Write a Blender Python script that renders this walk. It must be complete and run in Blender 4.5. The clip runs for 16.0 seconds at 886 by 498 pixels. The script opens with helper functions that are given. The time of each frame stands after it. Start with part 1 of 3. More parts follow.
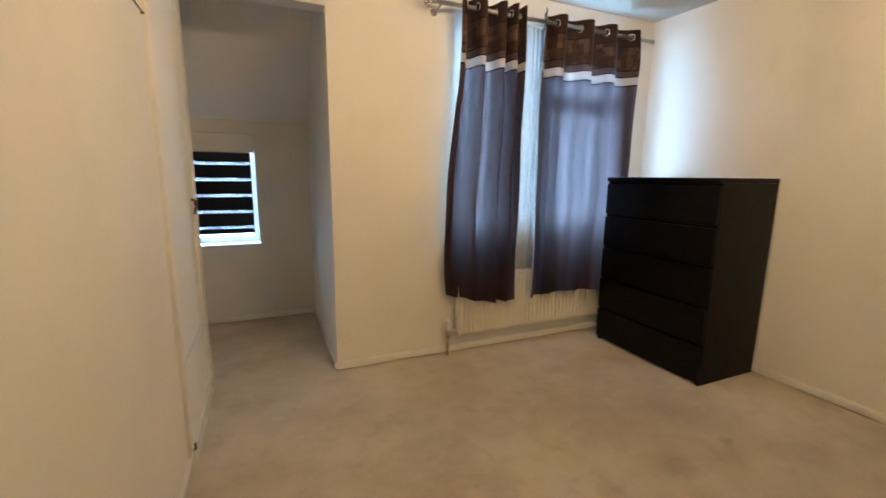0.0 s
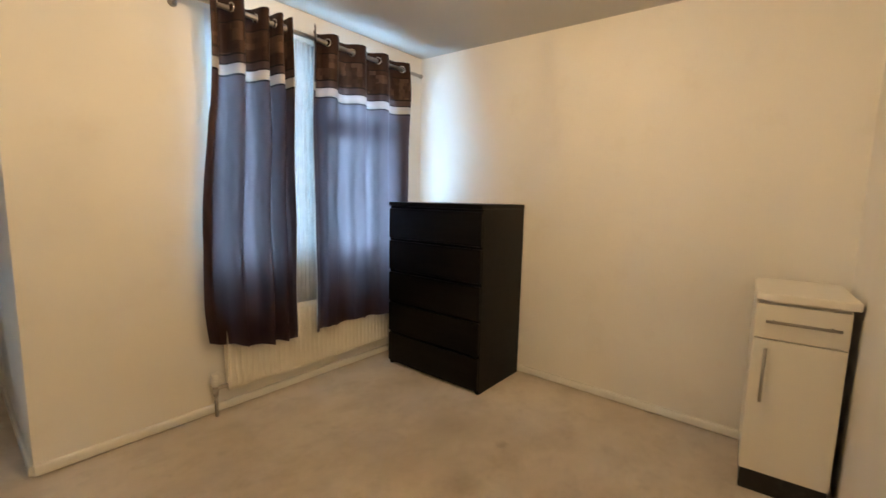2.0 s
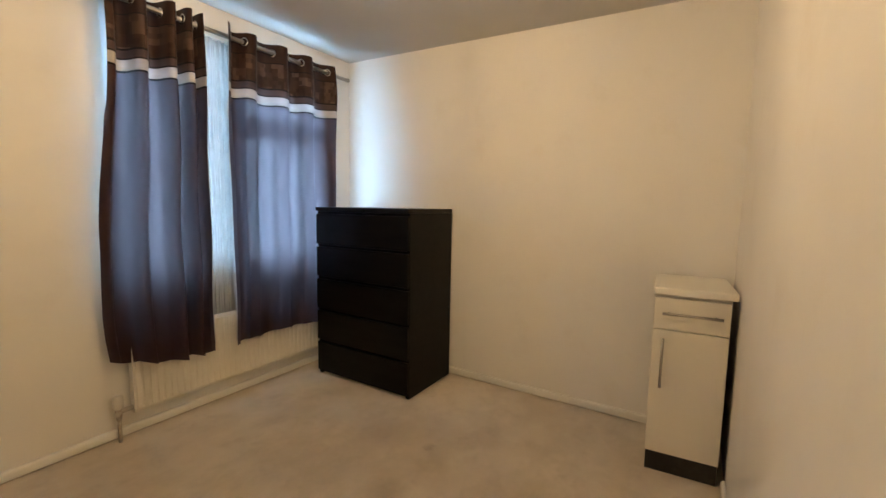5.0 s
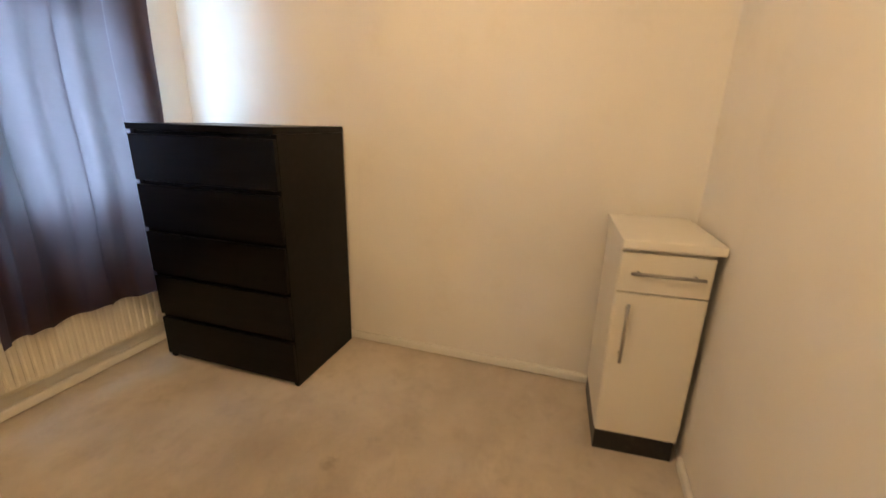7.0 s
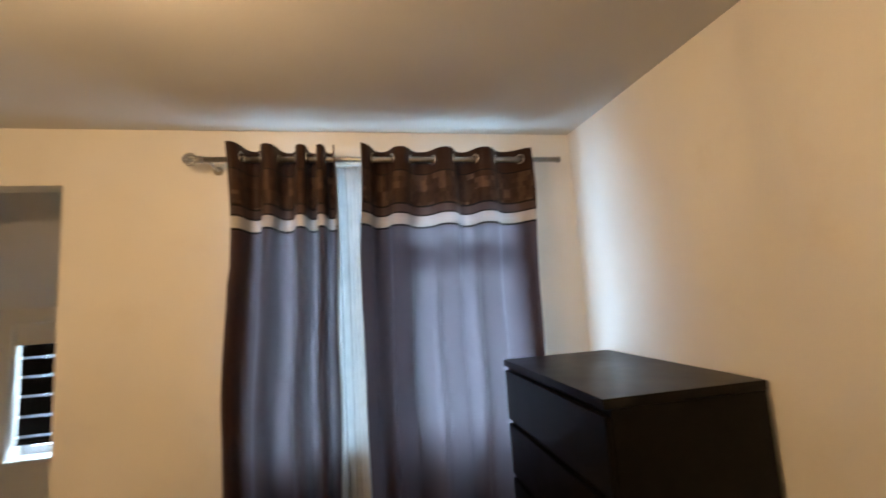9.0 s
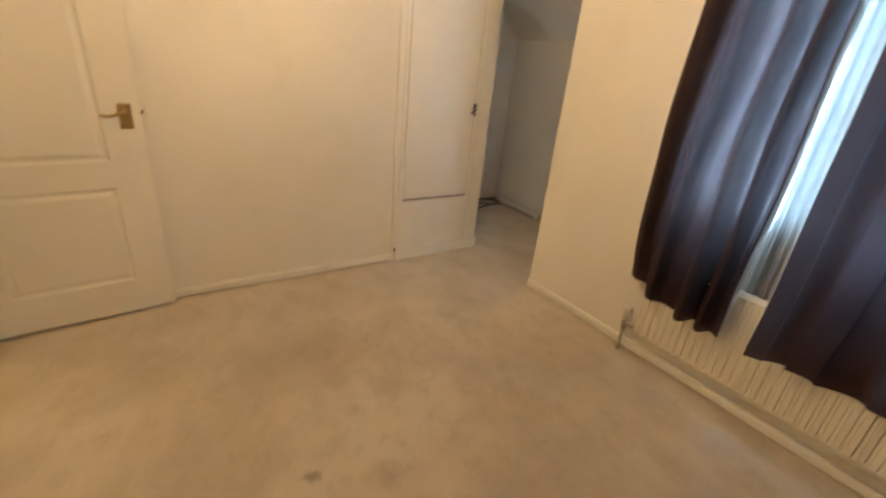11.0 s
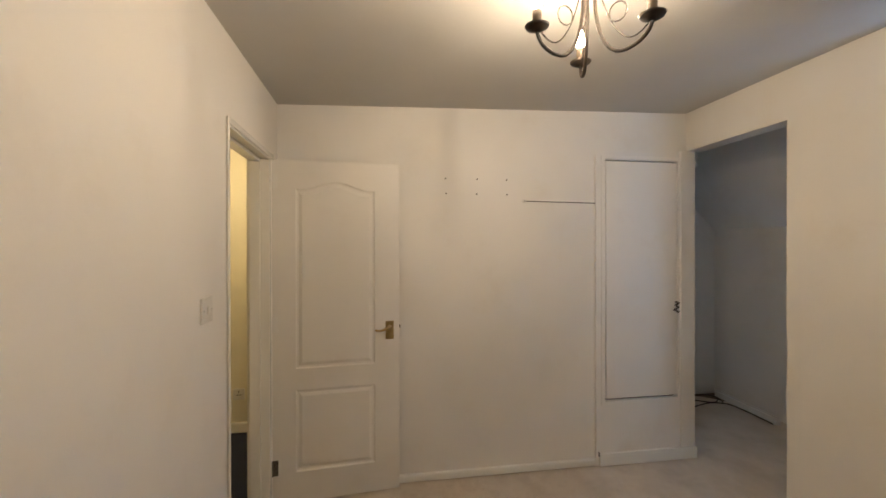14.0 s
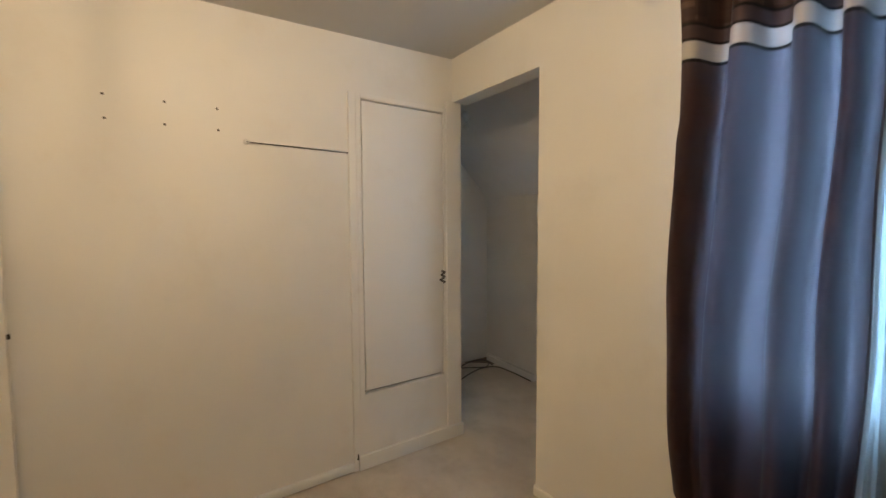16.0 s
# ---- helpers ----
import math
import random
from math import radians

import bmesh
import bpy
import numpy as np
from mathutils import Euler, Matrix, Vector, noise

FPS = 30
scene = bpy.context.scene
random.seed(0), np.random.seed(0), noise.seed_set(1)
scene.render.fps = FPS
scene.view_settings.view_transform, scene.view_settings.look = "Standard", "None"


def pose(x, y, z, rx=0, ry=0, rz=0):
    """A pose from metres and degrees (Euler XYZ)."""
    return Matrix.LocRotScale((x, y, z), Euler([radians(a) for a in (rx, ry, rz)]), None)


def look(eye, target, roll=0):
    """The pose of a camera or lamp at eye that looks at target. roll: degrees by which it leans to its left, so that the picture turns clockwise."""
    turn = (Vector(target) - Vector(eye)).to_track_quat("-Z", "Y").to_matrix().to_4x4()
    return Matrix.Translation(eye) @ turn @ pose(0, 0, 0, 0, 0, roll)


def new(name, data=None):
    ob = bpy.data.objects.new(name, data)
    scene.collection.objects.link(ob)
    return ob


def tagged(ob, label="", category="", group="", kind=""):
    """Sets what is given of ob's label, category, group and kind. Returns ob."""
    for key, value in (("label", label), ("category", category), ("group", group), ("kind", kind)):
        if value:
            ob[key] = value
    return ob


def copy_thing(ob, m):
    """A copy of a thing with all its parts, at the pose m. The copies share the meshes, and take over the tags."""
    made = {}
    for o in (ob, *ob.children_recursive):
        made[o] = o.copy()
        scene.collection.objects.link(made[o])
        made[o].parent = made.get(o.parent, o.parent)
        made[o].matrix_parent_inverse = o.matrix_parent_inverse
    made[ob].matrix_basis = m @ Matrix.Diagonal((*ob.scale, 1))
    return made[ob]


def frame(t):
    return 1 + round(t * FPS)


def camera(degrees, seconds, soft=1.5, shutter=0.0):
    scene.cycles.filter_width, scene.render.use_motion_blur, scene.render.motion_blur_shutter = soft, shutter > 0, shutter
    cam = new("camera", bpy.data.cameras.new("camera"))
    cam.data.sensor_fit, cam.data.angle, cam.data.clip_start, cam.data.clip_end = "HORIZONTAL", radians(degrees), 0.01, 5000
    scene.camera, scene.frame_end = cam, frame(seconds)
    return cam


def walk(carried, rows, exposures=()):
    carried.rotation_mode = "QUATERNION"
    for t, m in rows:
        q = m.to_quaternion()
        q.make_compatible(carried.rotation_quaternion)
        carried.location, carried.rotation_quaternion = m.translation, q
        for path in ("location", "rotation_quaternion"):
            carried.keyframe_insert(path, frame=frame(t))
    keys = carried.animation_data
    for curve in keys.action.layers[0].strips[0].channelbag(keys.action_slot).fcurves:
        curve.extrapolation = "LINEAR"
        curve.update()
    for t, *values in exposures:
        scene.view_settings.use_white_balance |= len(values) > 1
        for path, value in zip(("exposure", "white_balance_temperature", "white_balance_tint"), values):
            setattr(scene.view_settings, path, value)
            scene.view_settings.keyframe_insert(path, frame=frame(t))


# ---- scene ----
cam = camera(93.9, 16.0, 1.5, 0.3)
PATH = [
    (0, (0.139, 0.095, 1.186), (0.919, 1.904, 0.841), 0.6),
    (0.5, (0.182, 0.15, 1.186), (1.217, 1.834, 0.879), 1.0),
    (1, (0.238, 0.168, 1.191), (1.477, 1.715, 0.923), 1.0),
    (1.5, (0.284, 0.178, 1.214), (1.688, 1.578, 0.958), 1.1),
    (2, (0.327, 0.171, 1.221), (1.862, 1.431, 0.981), 1.2),
    (2.5, (0.35, 0.141, 1.222), (1.994, 1.254, 0.985), 1.4),
    (3, (0.313, 0.086, 1.222), (2.012, 1.12, 1.01), 1.7),
    (3.2, (0.301, 0.058, 1.216), (2.006, 1.087, 1.039), 1.7),
    (5.3, (0.421, 0.091, 1.216), (2.112, 1.136, 0.999), 0.9),
    (5.5, (0.454, 0.13, 1.198), (2.158, 1.149, 0.962), 1.6),
    (6, (0.56, 0.229, 1.204), (2.354, 1.028, 0.83), 1.7),
    (6.5, (0.724, 0.298, 1.182), (2.615, 0.711, 0.68), 1.6),
    (7, (0.98, 0.394, 1.231), (2.799, 0.98, 0.642), 1.4),
    (7.5, (1.163, 0.516, 1.336), (3.044, 1.187, 1.225), 2.0),
    (8, (1.426, 0.514, 1.443), (3.144, 1.509, 1.685), -0.6),
    (8.5, (1.588, 0.553, 1.461), (2.836, 2.081, 1.791), -3.0),
    (9, (1.773, 0.525, 1.482), (2.149, 2.475, 1.72), -3.7),
    (9.5, (1.883, 0.57, 1.426), (1.57, 2.54, 1.558), -6.2),
    (10, (1.925, 0.670, 1.403), (1.020, 2.453, 1.363), -4.2),
    (10.2, (1.984, 0.702, 1.372), (0.856, 2.351, 1.258), -3.7),
    (12.3, (2.228, 0.57, 1.127), (0.908, 0.823, -0.354), 2.2),
    (12.5, (2.222, 0.568, 1.134), (0.901, 0.825, -0.345), 1.4),
    (13, (2.235, 0.52, 1.244), (0.53, 0.788, 0.234), -0.8),
    (13.5, (2.277, 0.487, 1.362), (0.323, 0.767, 1.037), -0.4),
    (14, (2.315, 0.481, 1.428), (0.339, 0.793, 1.422), -0.1),
    (14.5, (2.306, 0.511, 1.443), (0.386, 1.066, 1.504), -0.2),
    (15, (2.268, 0.627, 1.423), (0.476, 1.514, 1.446), -0.1),
    (15.5, (2.093, 0.815, 1.38), (0.412, 1.899, 1.361), 0.3),
    (16, (1.874, 1.059, 1.35), (0.226, 2.185, 1.226), -0.3),
]
EXPOSURES = [
    (0.0, 0.54, 6600, 12), (1.5, 0.64, 6750, 12), (3.0, 0.51, 6750, 12), (5.5, 0.48, 6650, 12), (6.5, 0.60, 7000, 15), (7.0, 0.78, 7250, 17), (8.0, 0.35, 7450, 21), (8.5, 0.10, 7900, 19), (9.5, 0.41, 7400, 17), (10.0, 0.46, 8200, 14),
    (11.3, 0.91, 6800, 14), (12.3, 1.31, 5450, 13), (13.0, 1.01, 5400, 13), (13.5, 0.61, 5480, 14), (14.0, 0.19, 5520, 13), (14.5, 0.20, 5500, 13), (15.0, 0.18, 5520, 13), (16.0, 0.30, 6050, 11),
]
walk(cam, [(t, look(eye, target, roll)) for t, eye, target, roll in PATH], EXPOSURES)

BULB_L, LANDING_L, WINDOW_W, SMALL_W = 590.0, 230.0, 64.0, 22.0
CHX, CHY, CHA = 1.218, 1.073, 40.0

# ---- light ----
world = bpy.data.worlds.new("sky")
scene.world = world
world.use_nodes = True
wn = world.node_tree
sky = wn.nodes.new("ShaderNodeTexSky")
sky.sky_type, sky.sun_disc = "NISHITA", False
sky.sun_elevation, sky.sun_rotation = radians(38), radians(200)
wn.links.new(sky.outputs[0], wn.nodes["Background"].inputs[0])
wn.nodes["Background"].inputs[1].default_value = 0.12

sun = new("sun", bpy.data.lights.new("sun", "SUN"))
sun.data.energy, sun.data.angle, sun.data.color = 0.8, radians(15), (1.0, 0.95, 0.88)
sun.matrix_world = look((3, -8, 8), (1.5, 1.0, 0.0))


def window_light(name, x0, x1, y, z0, z1, watts, color):
    lamp = new(name, bpy.data.lights.new(name, "AREA"))
    lamp.data.shape, lamp.data.size, lamp.data.size_y = "RECTANGLE", x1 - x0, z1 - z0
    lamp.data.energy, lamp.data.color = watts, color
    lamp.matrix_world = look(((x0 + x1) / 2, y, (z0 + z1) / 2), ((x0 + x1) / 2, y - 1, (z0 + z1) / 2))
    return lamp


window_light("sky_at_window", 1.31, 2.515, 2.615, 0.83, 2.16, WINDOW_W, (0.36, 0.655, 1.0))
window_light("sky_at_small_window", -0.48, 0.07, 4.00, 0.66, 1.36, SMALL_W, (0.42, 0.70, 1.0))


# ---- mesh helpers ----
def mesh_object(name, bm, mat, smooth=False):
    me = bpy.data.meshes.new(name)
    if smooth:
        for f in bm.faces:
            f.smooth = True
    bm.to_mesh(me)
    bm.free()
    me.materials.append(mat)
    return new(name, me)


def part(name, bm, mat, parent, label="", smooth=False):
    ob = mesh_object(name, bm, mat, smooth)
    ob.parent = parent
    if label:
        ob["label"] = label
    return ob


def thing(name, label, category, x=0, y=0, z=0, rz=0, group="", kind=""):
    ob = new(name)
    ob.empty_display_size = 0.05
    ob.matrix_world = pose(x, y, z, 0, 0, rz)
    return tagged(ob, label, category, group, kind)


def structure(name, bm, mat, label, category, smooth=False):
    return tagged(mesh_object(name, bm, mat, smooth), label, category, "", "structure")


def box(bm, x0, x1, y0, y1, z0, z1, bevel=0.0, segs=2):
    m = Matrix.Translation(((x0 + x1) / 2, (y0 + y1) / 2, (z0 + z1) / 2)) @ Matrix.Diagonal((x1 - x0, y1 - y0, z1 - z0, 1))
    verts = bmesh.ops.create_cube(bm, size=1, matrix=m)["verts"]
    if bevel:
        edges = list({e for v in verts for e in v.link_edges})
        bmesh.ops.bevel(bm, geom=edges, offset=bevel, segments=segs, profile=0.6, affect="EDGES")
    return bm


def boxed(*args, **kw):
    return box(bmesh.new(), *args, **kw)


def tube(bm, pts, r, seg=10, caps=True):
    """A round bar through pts; r is one radius or one for each point."""
    pts = [Vector(p) for p in pts]
    rads = r if isinstance(r, (list, tuple)) else [r] * len(pts)
    rings, normal = [], None
    for i, p in enumerate(pts):
        d = (pts[min(i + 1, len(pts) - 1)] - pts[max(i - 1, 0)]).normalized()
        if normal is None:
            normal = d.orthogonal().normalized()
        normal = (normal - d * normal.dot(d)).normalized()
        side = d.cross(normal)
        rings.append([bm.verts.new(p + rads[i] * (math.cos(a) * normal + math.sin(a) * side)) for a in (2 * math.pi * k / seg for k in range(seg))])
    for a, b in zip(rings, rings[1:]):
        for k in range(seg):
            bm.faces.new((a[k], a[(k + 1) % seg], b[(k + 1) % seg], b[k]))
    if caps:
        bm.faces.new(rings[0][::-1])
        bm.faces.new(rings[-1])
    return bm


def lathe(bm, profile, x=0, y=0, z=0, seg=24):
    """A turned body: profile of (radius, height) from below to above."""
    rings = []
    for r, h in profile:
        rings.append([bm.verts.new((x + max(r, 1e-4) * math.cos(2 * math.pi * k / seg), y + max(r, 1e-4) * math.sin(2 * math.pi * k / seg), z + h)) for k in range(seg)])
    for a, b in zip(rings, rings[1:]):
        for k in range(seg):
            bm.faces.new((a[k], a[(k + 1) % seg], b[(k + 1) % seg], b[k]))
    bm.faces.new(rings[0][::-1])
    bm.faces.new(rings[-1])
    return bm


def holed_slab(us, vs, holes, place, depth):
    """A slab over the grid us x vs with cells in holes left open; place(u, v, w) gives the point, w runs 0 to depth."""
    bm = bmesh.new()
    cache = {}

    def vert(i, j, w):
        if (i, j, w) not in cache:
            cache[i, j, w] = bm.verts.new(place(us[i], vs[j], w * depth))
        return cache[i, j, w]

    def solid(i, j):
        return 0 <= i < len(us) - 1 and 0 <= j < len(vs) - 1 and not any(
            a <= (us[i] + us[i + 1]) / 2 <= b and c <= (vs[j] + vs[j + 1]) / 2 <= d for a, b, c, d in holes)

    for i in range(len(us) - 1):
        for j in range(len(vs) - 1):
            if not solid(i, j):
                continue
            bm.faces.new((vert(i, j, 0), vert(i + 1, j, 0), vert(i + 1, j + 1, 0), vert(i, j + 1, 0)))
            bm.faces.new((vert(i, j, 1), vert(i, j + 1, 1), vert(i + 1, j + 1, 1), vert(i + 1, j, 1)))
            for (di, dj), (p, q) in (((-1, 0), ((0, 0), (0, 1))), ((1, 0), ((1, 1), (1, 0))), ((0, -1), ((1, 0), (0, 0))), ((0, 1), ((0, 1), (1, 1)))):
                if not solid(i + di, j + dj):
                    a, b = (i + p[0], j + p[1]), (i + q[0], j + q[1])
                    bm.faces.new((vert(*a, 0), vert(*b, 0), vert(*b, 1), vert(*a, 1)))
    bmesh.ops.recalc_face_normals(bm, faces=bm.faces)
    return bm


# ---- materials ----
class Mat:
    """A node material: base colour varied at two scales, with fine relief."""

    def __init__(self, name, color, rough=0.6, metal=0.0):
        self.m = bpy.data.materials.new(name)
        self.m.use_nodes = True
        self.t = self.m.node_tree
        self.b = self.t.nodes["Principled BSDF"]
        self.b.inputs["Base Color"].default_value = (*color, 1)
        self.b.inputs["Roughness"].default_value = rough
        self.b.inputs["Metallic"].default_value = metal
        self.color = color
        self.coord = self.t.nodes.new("ShaderNodeTexCoord").outputs["Object"]
        self.last = None
        self.bump_out = None

    def node(self, kind, **inputs):
        n = self.t.nodes.new(kind)
        for key, value in inputs.items():
            n.inputs[key.replace("_", " ")].default_value = value
        return n

    def noise(self, scale, detail=4, rough=0.55, stretch=None):
        n = self.node("ShaderNodeTexNoise", Scale=scale, Detail=detail, Roughness=rough)
        if stretch:
            mp = self.node("ShaderNodeMapping")
            mp.inputs["Scale"].default_value = stretch
            self.t.links.new(self.coord, mp.inputs[0])
            self.t.links.new(mp.outputs[0], n.inputs["Vector"])
        else:
            self.t.links.new(self.coord, n.inputs["Vector"])
        return n.outputs["Fac"]

    def vary(self, fac, color, lo=0.35, hi=0.65, amount=1.0):
        """Mix color over the base where fac runs from lo to hi."""
        ramp = self.node("ShaderNodeMapRange")
        ramp.inputs["From Min"].default_value, ramp.inputs["From Max"].default_value = lo, hi
        ramp.inputs["To Max"].default_value = amount
        self.t.links.new(fac, ramp.inputs["Value"])
        mix = self.t.nodes.new("ShaderNodeMix")
        mix.data_type = "RGBA"
        self.t.links.new(ramp.outputs[0], mix.inputs["Factor"])
        if self.last:
            self.t.links.new(self.last, mix.inputs["A"])
        else:
            mix.inputs["A"].default_value = (*self.color, 1)
        mix.inputs["B"].default_value = (*color, 1)
        self.last = mix.outputs["Result"]
        self.t.links.new(self.last, self.b.inputs["Base Color"])
        return self

    def bump(self, fac, strength=0.2, distance=0.002):
        n = self.node("ShaderNodeBump", Strength=strength, Distance=distance)
        self.t.links.new(fac, n.inputs["Height"])
        if self.bump_out:
            self.t.links.new(self.bump_out, n.inputs["Normal"])
        self.bump_out = n.outputs["Normal"]
        self.t.links.new(self.bump_out, self.b.inputs["Normal"])
        return self

    def gloss(self, fac, lo, hi):
        ramp = self.node("ShaderNodeMapRange")
        ramp.inputs["To Min"].default_value, ramp.inputs["To Max"].default_value = lo, hi
        self.t.links.new(fac, ramp.inputs["Value"])
        self.t.links.new(ramp.outputs[0], self.b.inputs["Roughness"])
        return self


def paint(name, color, rough=0.55, relief=0.25, grime=0.35):
    k = Mat(name, color, rough)
    k.vary(k.noise(0.9, 3), tuple(c * 0.90 for c in color), 0.4, 0.7, 0.9)
    k.vary(k.noise(3.5, 6, 0.65), tuple(c * f for c, f in zip(color, (0.86, 0.82, 0.76))), 0.56, 0.75, grime)
    k.bump(k.noise(9, 3), relief * 0.5, 0.006)
    k.bump(k.noise(240, 3), relief, 0.0012)
    return k.m


WALL = paint("wall_paint", (0.835, 0.80, 0.735), 0.6)
ALCOVE = paint("alcove_paint", (0.82, 0.79, 0.735), 0.65)
HALL = paint("hall_paint", (0.78, 0.72, 0.55), 0.6)
TRIM = paint("gloss_trim", (0.86, 0.835, 0.775), 0.24, 0.08, 0.3)
DOOR = paint("door_paint", (0.80, 0.765, 0.70), 0.38, 0.1, 0.25)
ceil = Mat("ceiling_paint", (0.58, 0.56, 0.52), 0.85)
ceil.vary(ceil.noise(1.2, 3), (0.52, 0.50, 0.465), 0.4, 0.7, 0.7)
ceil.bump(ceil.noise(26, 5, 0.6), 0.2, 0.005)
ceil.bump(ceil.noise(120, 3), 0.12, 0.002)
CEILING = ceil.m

carpet = Mat("beige_carpet", (0.77, 0.672, 0.552), 0.95)
carpet.vary(carpet.noise(1.1, 4), (0.595, 0.50, 0.395), 0.38, 0.68, 0.9)
carpet.vary(carpet.noise(2.1, 7, 0.6, (1.0, 1.3, 1.0)), (0.50, 0.405, 0.30), 0.46, 0.74, 0.85)
carpet.vary(carpet.noise(3.3, 8, 0.72, (1.4, 1.0, 1.0)), (0.44, 0.35, 0.25), 0.50, 0.72, 0.35)
carpet.vary(carpet.noise(5.0, 8, 0.68, (1.0, 1.35, 1.0)), (0.47, 0.38, 0.28), 0.50, 0.78, 0.7)
carpet.vary(carpet.noise(9.0, 6, 0.7, (1.3, 1.0, 1.0)), (0.38, 0.305, 0.22), 0.57, 0.78, 0.55)
carpet.vary(carpet.noise(55, 4), (0.699, 0.599, 0.477), 0.48, 0.75, 0.4)
carpet.vary(carpet.noise(420, 2), (0.466, 0.389, 0.300), 0.42, 0.72, 0.55)
# spilt and trodden marks: place, half width, strength
STAINS = ((1.195, 0.911, 0.020, 0.75), (1.577, 0.285, 0.020, 0.6), (1.676, 0.228, 0.026, 0.55), (1.433, 0.191, 0.040, 0.35), (1.594, 0.788, 0.034, 0.5),
          (1.305, 1.118, 0.040, 0.35), (1.659, 1.123, 0.055, 0.42), (2.011, 1.451, 0.110, 0.35), (2.033, 1.162, 0.020, 0.55), (1.864, 0.659, 0.014, 0.5),
          (1.331, 0.577, 0.035, 0.3), (1.963, 1.089, 0.060, 0.35), (1.623, 0.449, 0.045, 0.3), (0.928, 1.326, 0.060, 0.25), (0.32, 0.12, 0.13, 0.24), (0.45, 0.50, 0.13, 0.24), (0.57, 0.87, 0.13, 0.24), (0.50, 1.16, 0.13, 0.24))
wobble = carpet.node("ShaderNodeTexNoise", Scale=14.0, Detail=6.0, Roughness=0.7)
carpet.t.links.new(carpet.coord, wobble.inputs["Vector"])
shift = carpet.t.nodes.new("ShaderNodeVectorMath")
shift.operation = "MULTIPLY_ADD"
shift.inputs[1].default_value, shift.inputs[2].default_value = (0.13, 0.13, 0), (-0.065, -0.065, 0)
carpet.t.links.new(wobble.outputs["Color"], shift.inputs[0])
moved = carpet.t.nodes.new("ShaderNodeVectorMath")
moved.operation = "ADD"
carpet.t.links.new(carpet.coord, moved.inputs[0])
carpet.t.links.new(shift.outputs[0], moved.inputs[1])
for sx, sy, size, strength in STAINS:
    near = carpet.t.nodes.new("ShaderNodeVectorMath")
    near.operation = "DISTANCE"
    near.inputs[1].default_value = (sx, sy, 0)
    carpet.t.links.new(moved.outputs[0], near.inputs[0])
    carpet.vary(near.outputs["Value"], (0.27, 0.205, 0.14), size * 1.9, size * 0.3, strength)
carpet.bump(carpet.noise(10, 5), 0.35, 0.008)
carpet.bump(carpet.noise(380, 2), 0.9, 0.004)
carpet.b.inputs["Sheen Weight"].default_value = 0.25
CARPET = carpet.m
navy = Mat("navy_carpet", (0.020, 0.027, 0.058), 0.95)
navy.vary(navy.noise(300, 2), (0.036, 0.045, 0.085), 0.45, 0.7)
navy.bump(navy.noise(380, 2), 0.9, 0.004)
NAVY = navy.m

black = Mat("black_brown_veneer", (0.0020, 0.0016, 0.0013), 0.33)
black.vary(black.noise(22, 5, 0.6, (1.0, 0.07, 1.0)), (0.0055, 0.0042, 0.0035), 0.4, 0.7)
black.b.inputs["Specular IOR Level"].default_value = 0.15
black.gloss(black.noise(7, 4), 0.26, 0.42)
black.bump(black.noise(90, 3, 0.5, (1.0, 0.05, 1.0)), 0.08, 0.001)
BLACK = black.m
raw = Mat("chipped_edge", (0.62, 0.58, 0.52), 0.7)
raw.vary(raw.noise(150, 3), (0.45, 0.40, 0.33))
RAW = raw.m
plinth = Mat("black_plinth", (0.014, 0.012, 0.011), 0.4)
plinth.vary(plinth.noise(30, 4), (0.03, 0.027, 0.024), 0.5, 0.75)
PLINTH = plinth.m
UNIT = paint("white_laminate", (0.78, 0.74, 0.65), 0.28, 0.03, 0.2)
WORKTOP = paint("white_worktop", (0.80, 0.77, 0.70), 0.35, 0.06, 0.3)
steel = Mat("brushed_steel", (0.40, 0.37, 0.33), 0.36, 1.0)
dull = Mat("tarnished_steel", (0.17, 0.155, 0.14), 0.3, 1.0)
dull.vary(dull.noise(80, 3), (0.07, 0.06, 0.055), 0.45, 0.7)
DULL = dull.m
steel.gloss(steel.noise(40, 3, 0.5, (1, 1, 0.05)), 0.25, 0.42)
STEEL = steel.m
chrome = Mat("chrome", (0.72, 0.70, 0.68), 0.14, 1.0)
chrome.gloss(chrome.noise(30, 3), 0.1, 0.24)
CHROME = chrome.m
brass = Mat("worn_brass", (0.44, 0.32, 0.14), 0.35, 1.0)
brass.vary(brass.noise(60, 4), (0.35, 0.22, 0.08), 0.5, 0.75)
BRASS = brass.m
iron = Mat("dark_bronze_iron", (0.028, 0.02, 0.013), 0.55, 0.15)
iron.vary(iron.noise(70, 4), (0.055, 0.036, 0.02), 0.45, 0.75)
IRON = iron.m
cream = Mat("candle_sleeve", (0.16, 0.12, 0.075), 0.5)
cream.vary(cream.noise(60, 3), (0.10, 0.075, 0.045))
CREAM = cream.m
plastic = Mat("white_plastic", (0.70, 0.67, 0.61), 0.3)
plastic.vary(plastic.noise(20, 4), (0.62, 0.58, 0.50), 0.5, 0.8)
PLASTIC = plastic.m
enamel = Mat("radiator_enamel", (0.76, 0.72, 0.63), 0.35)
enamel.vary(enamel.noise(6, 4), (0.66, 0.61, 0.50), 0.45, 0.75, 0.7)
ENAMEL = enamel.m
upvc = Mat("white_upvc", (0.80, 0.81, 0.82), 0.25)
upvc.vary(upvc.noise(4, 3), (0.72, 0.73, 0.74), 0.45, 0.7)
UPVC = upvc.m
copper = Mat("tarnished_chrome_pipe", (0.52, 0.48, 0.43), 0.35, 0.7)
copper.vary(copper.noise(40, 4), (0.30, 0.22, 0.15), 0.5, 0.7)
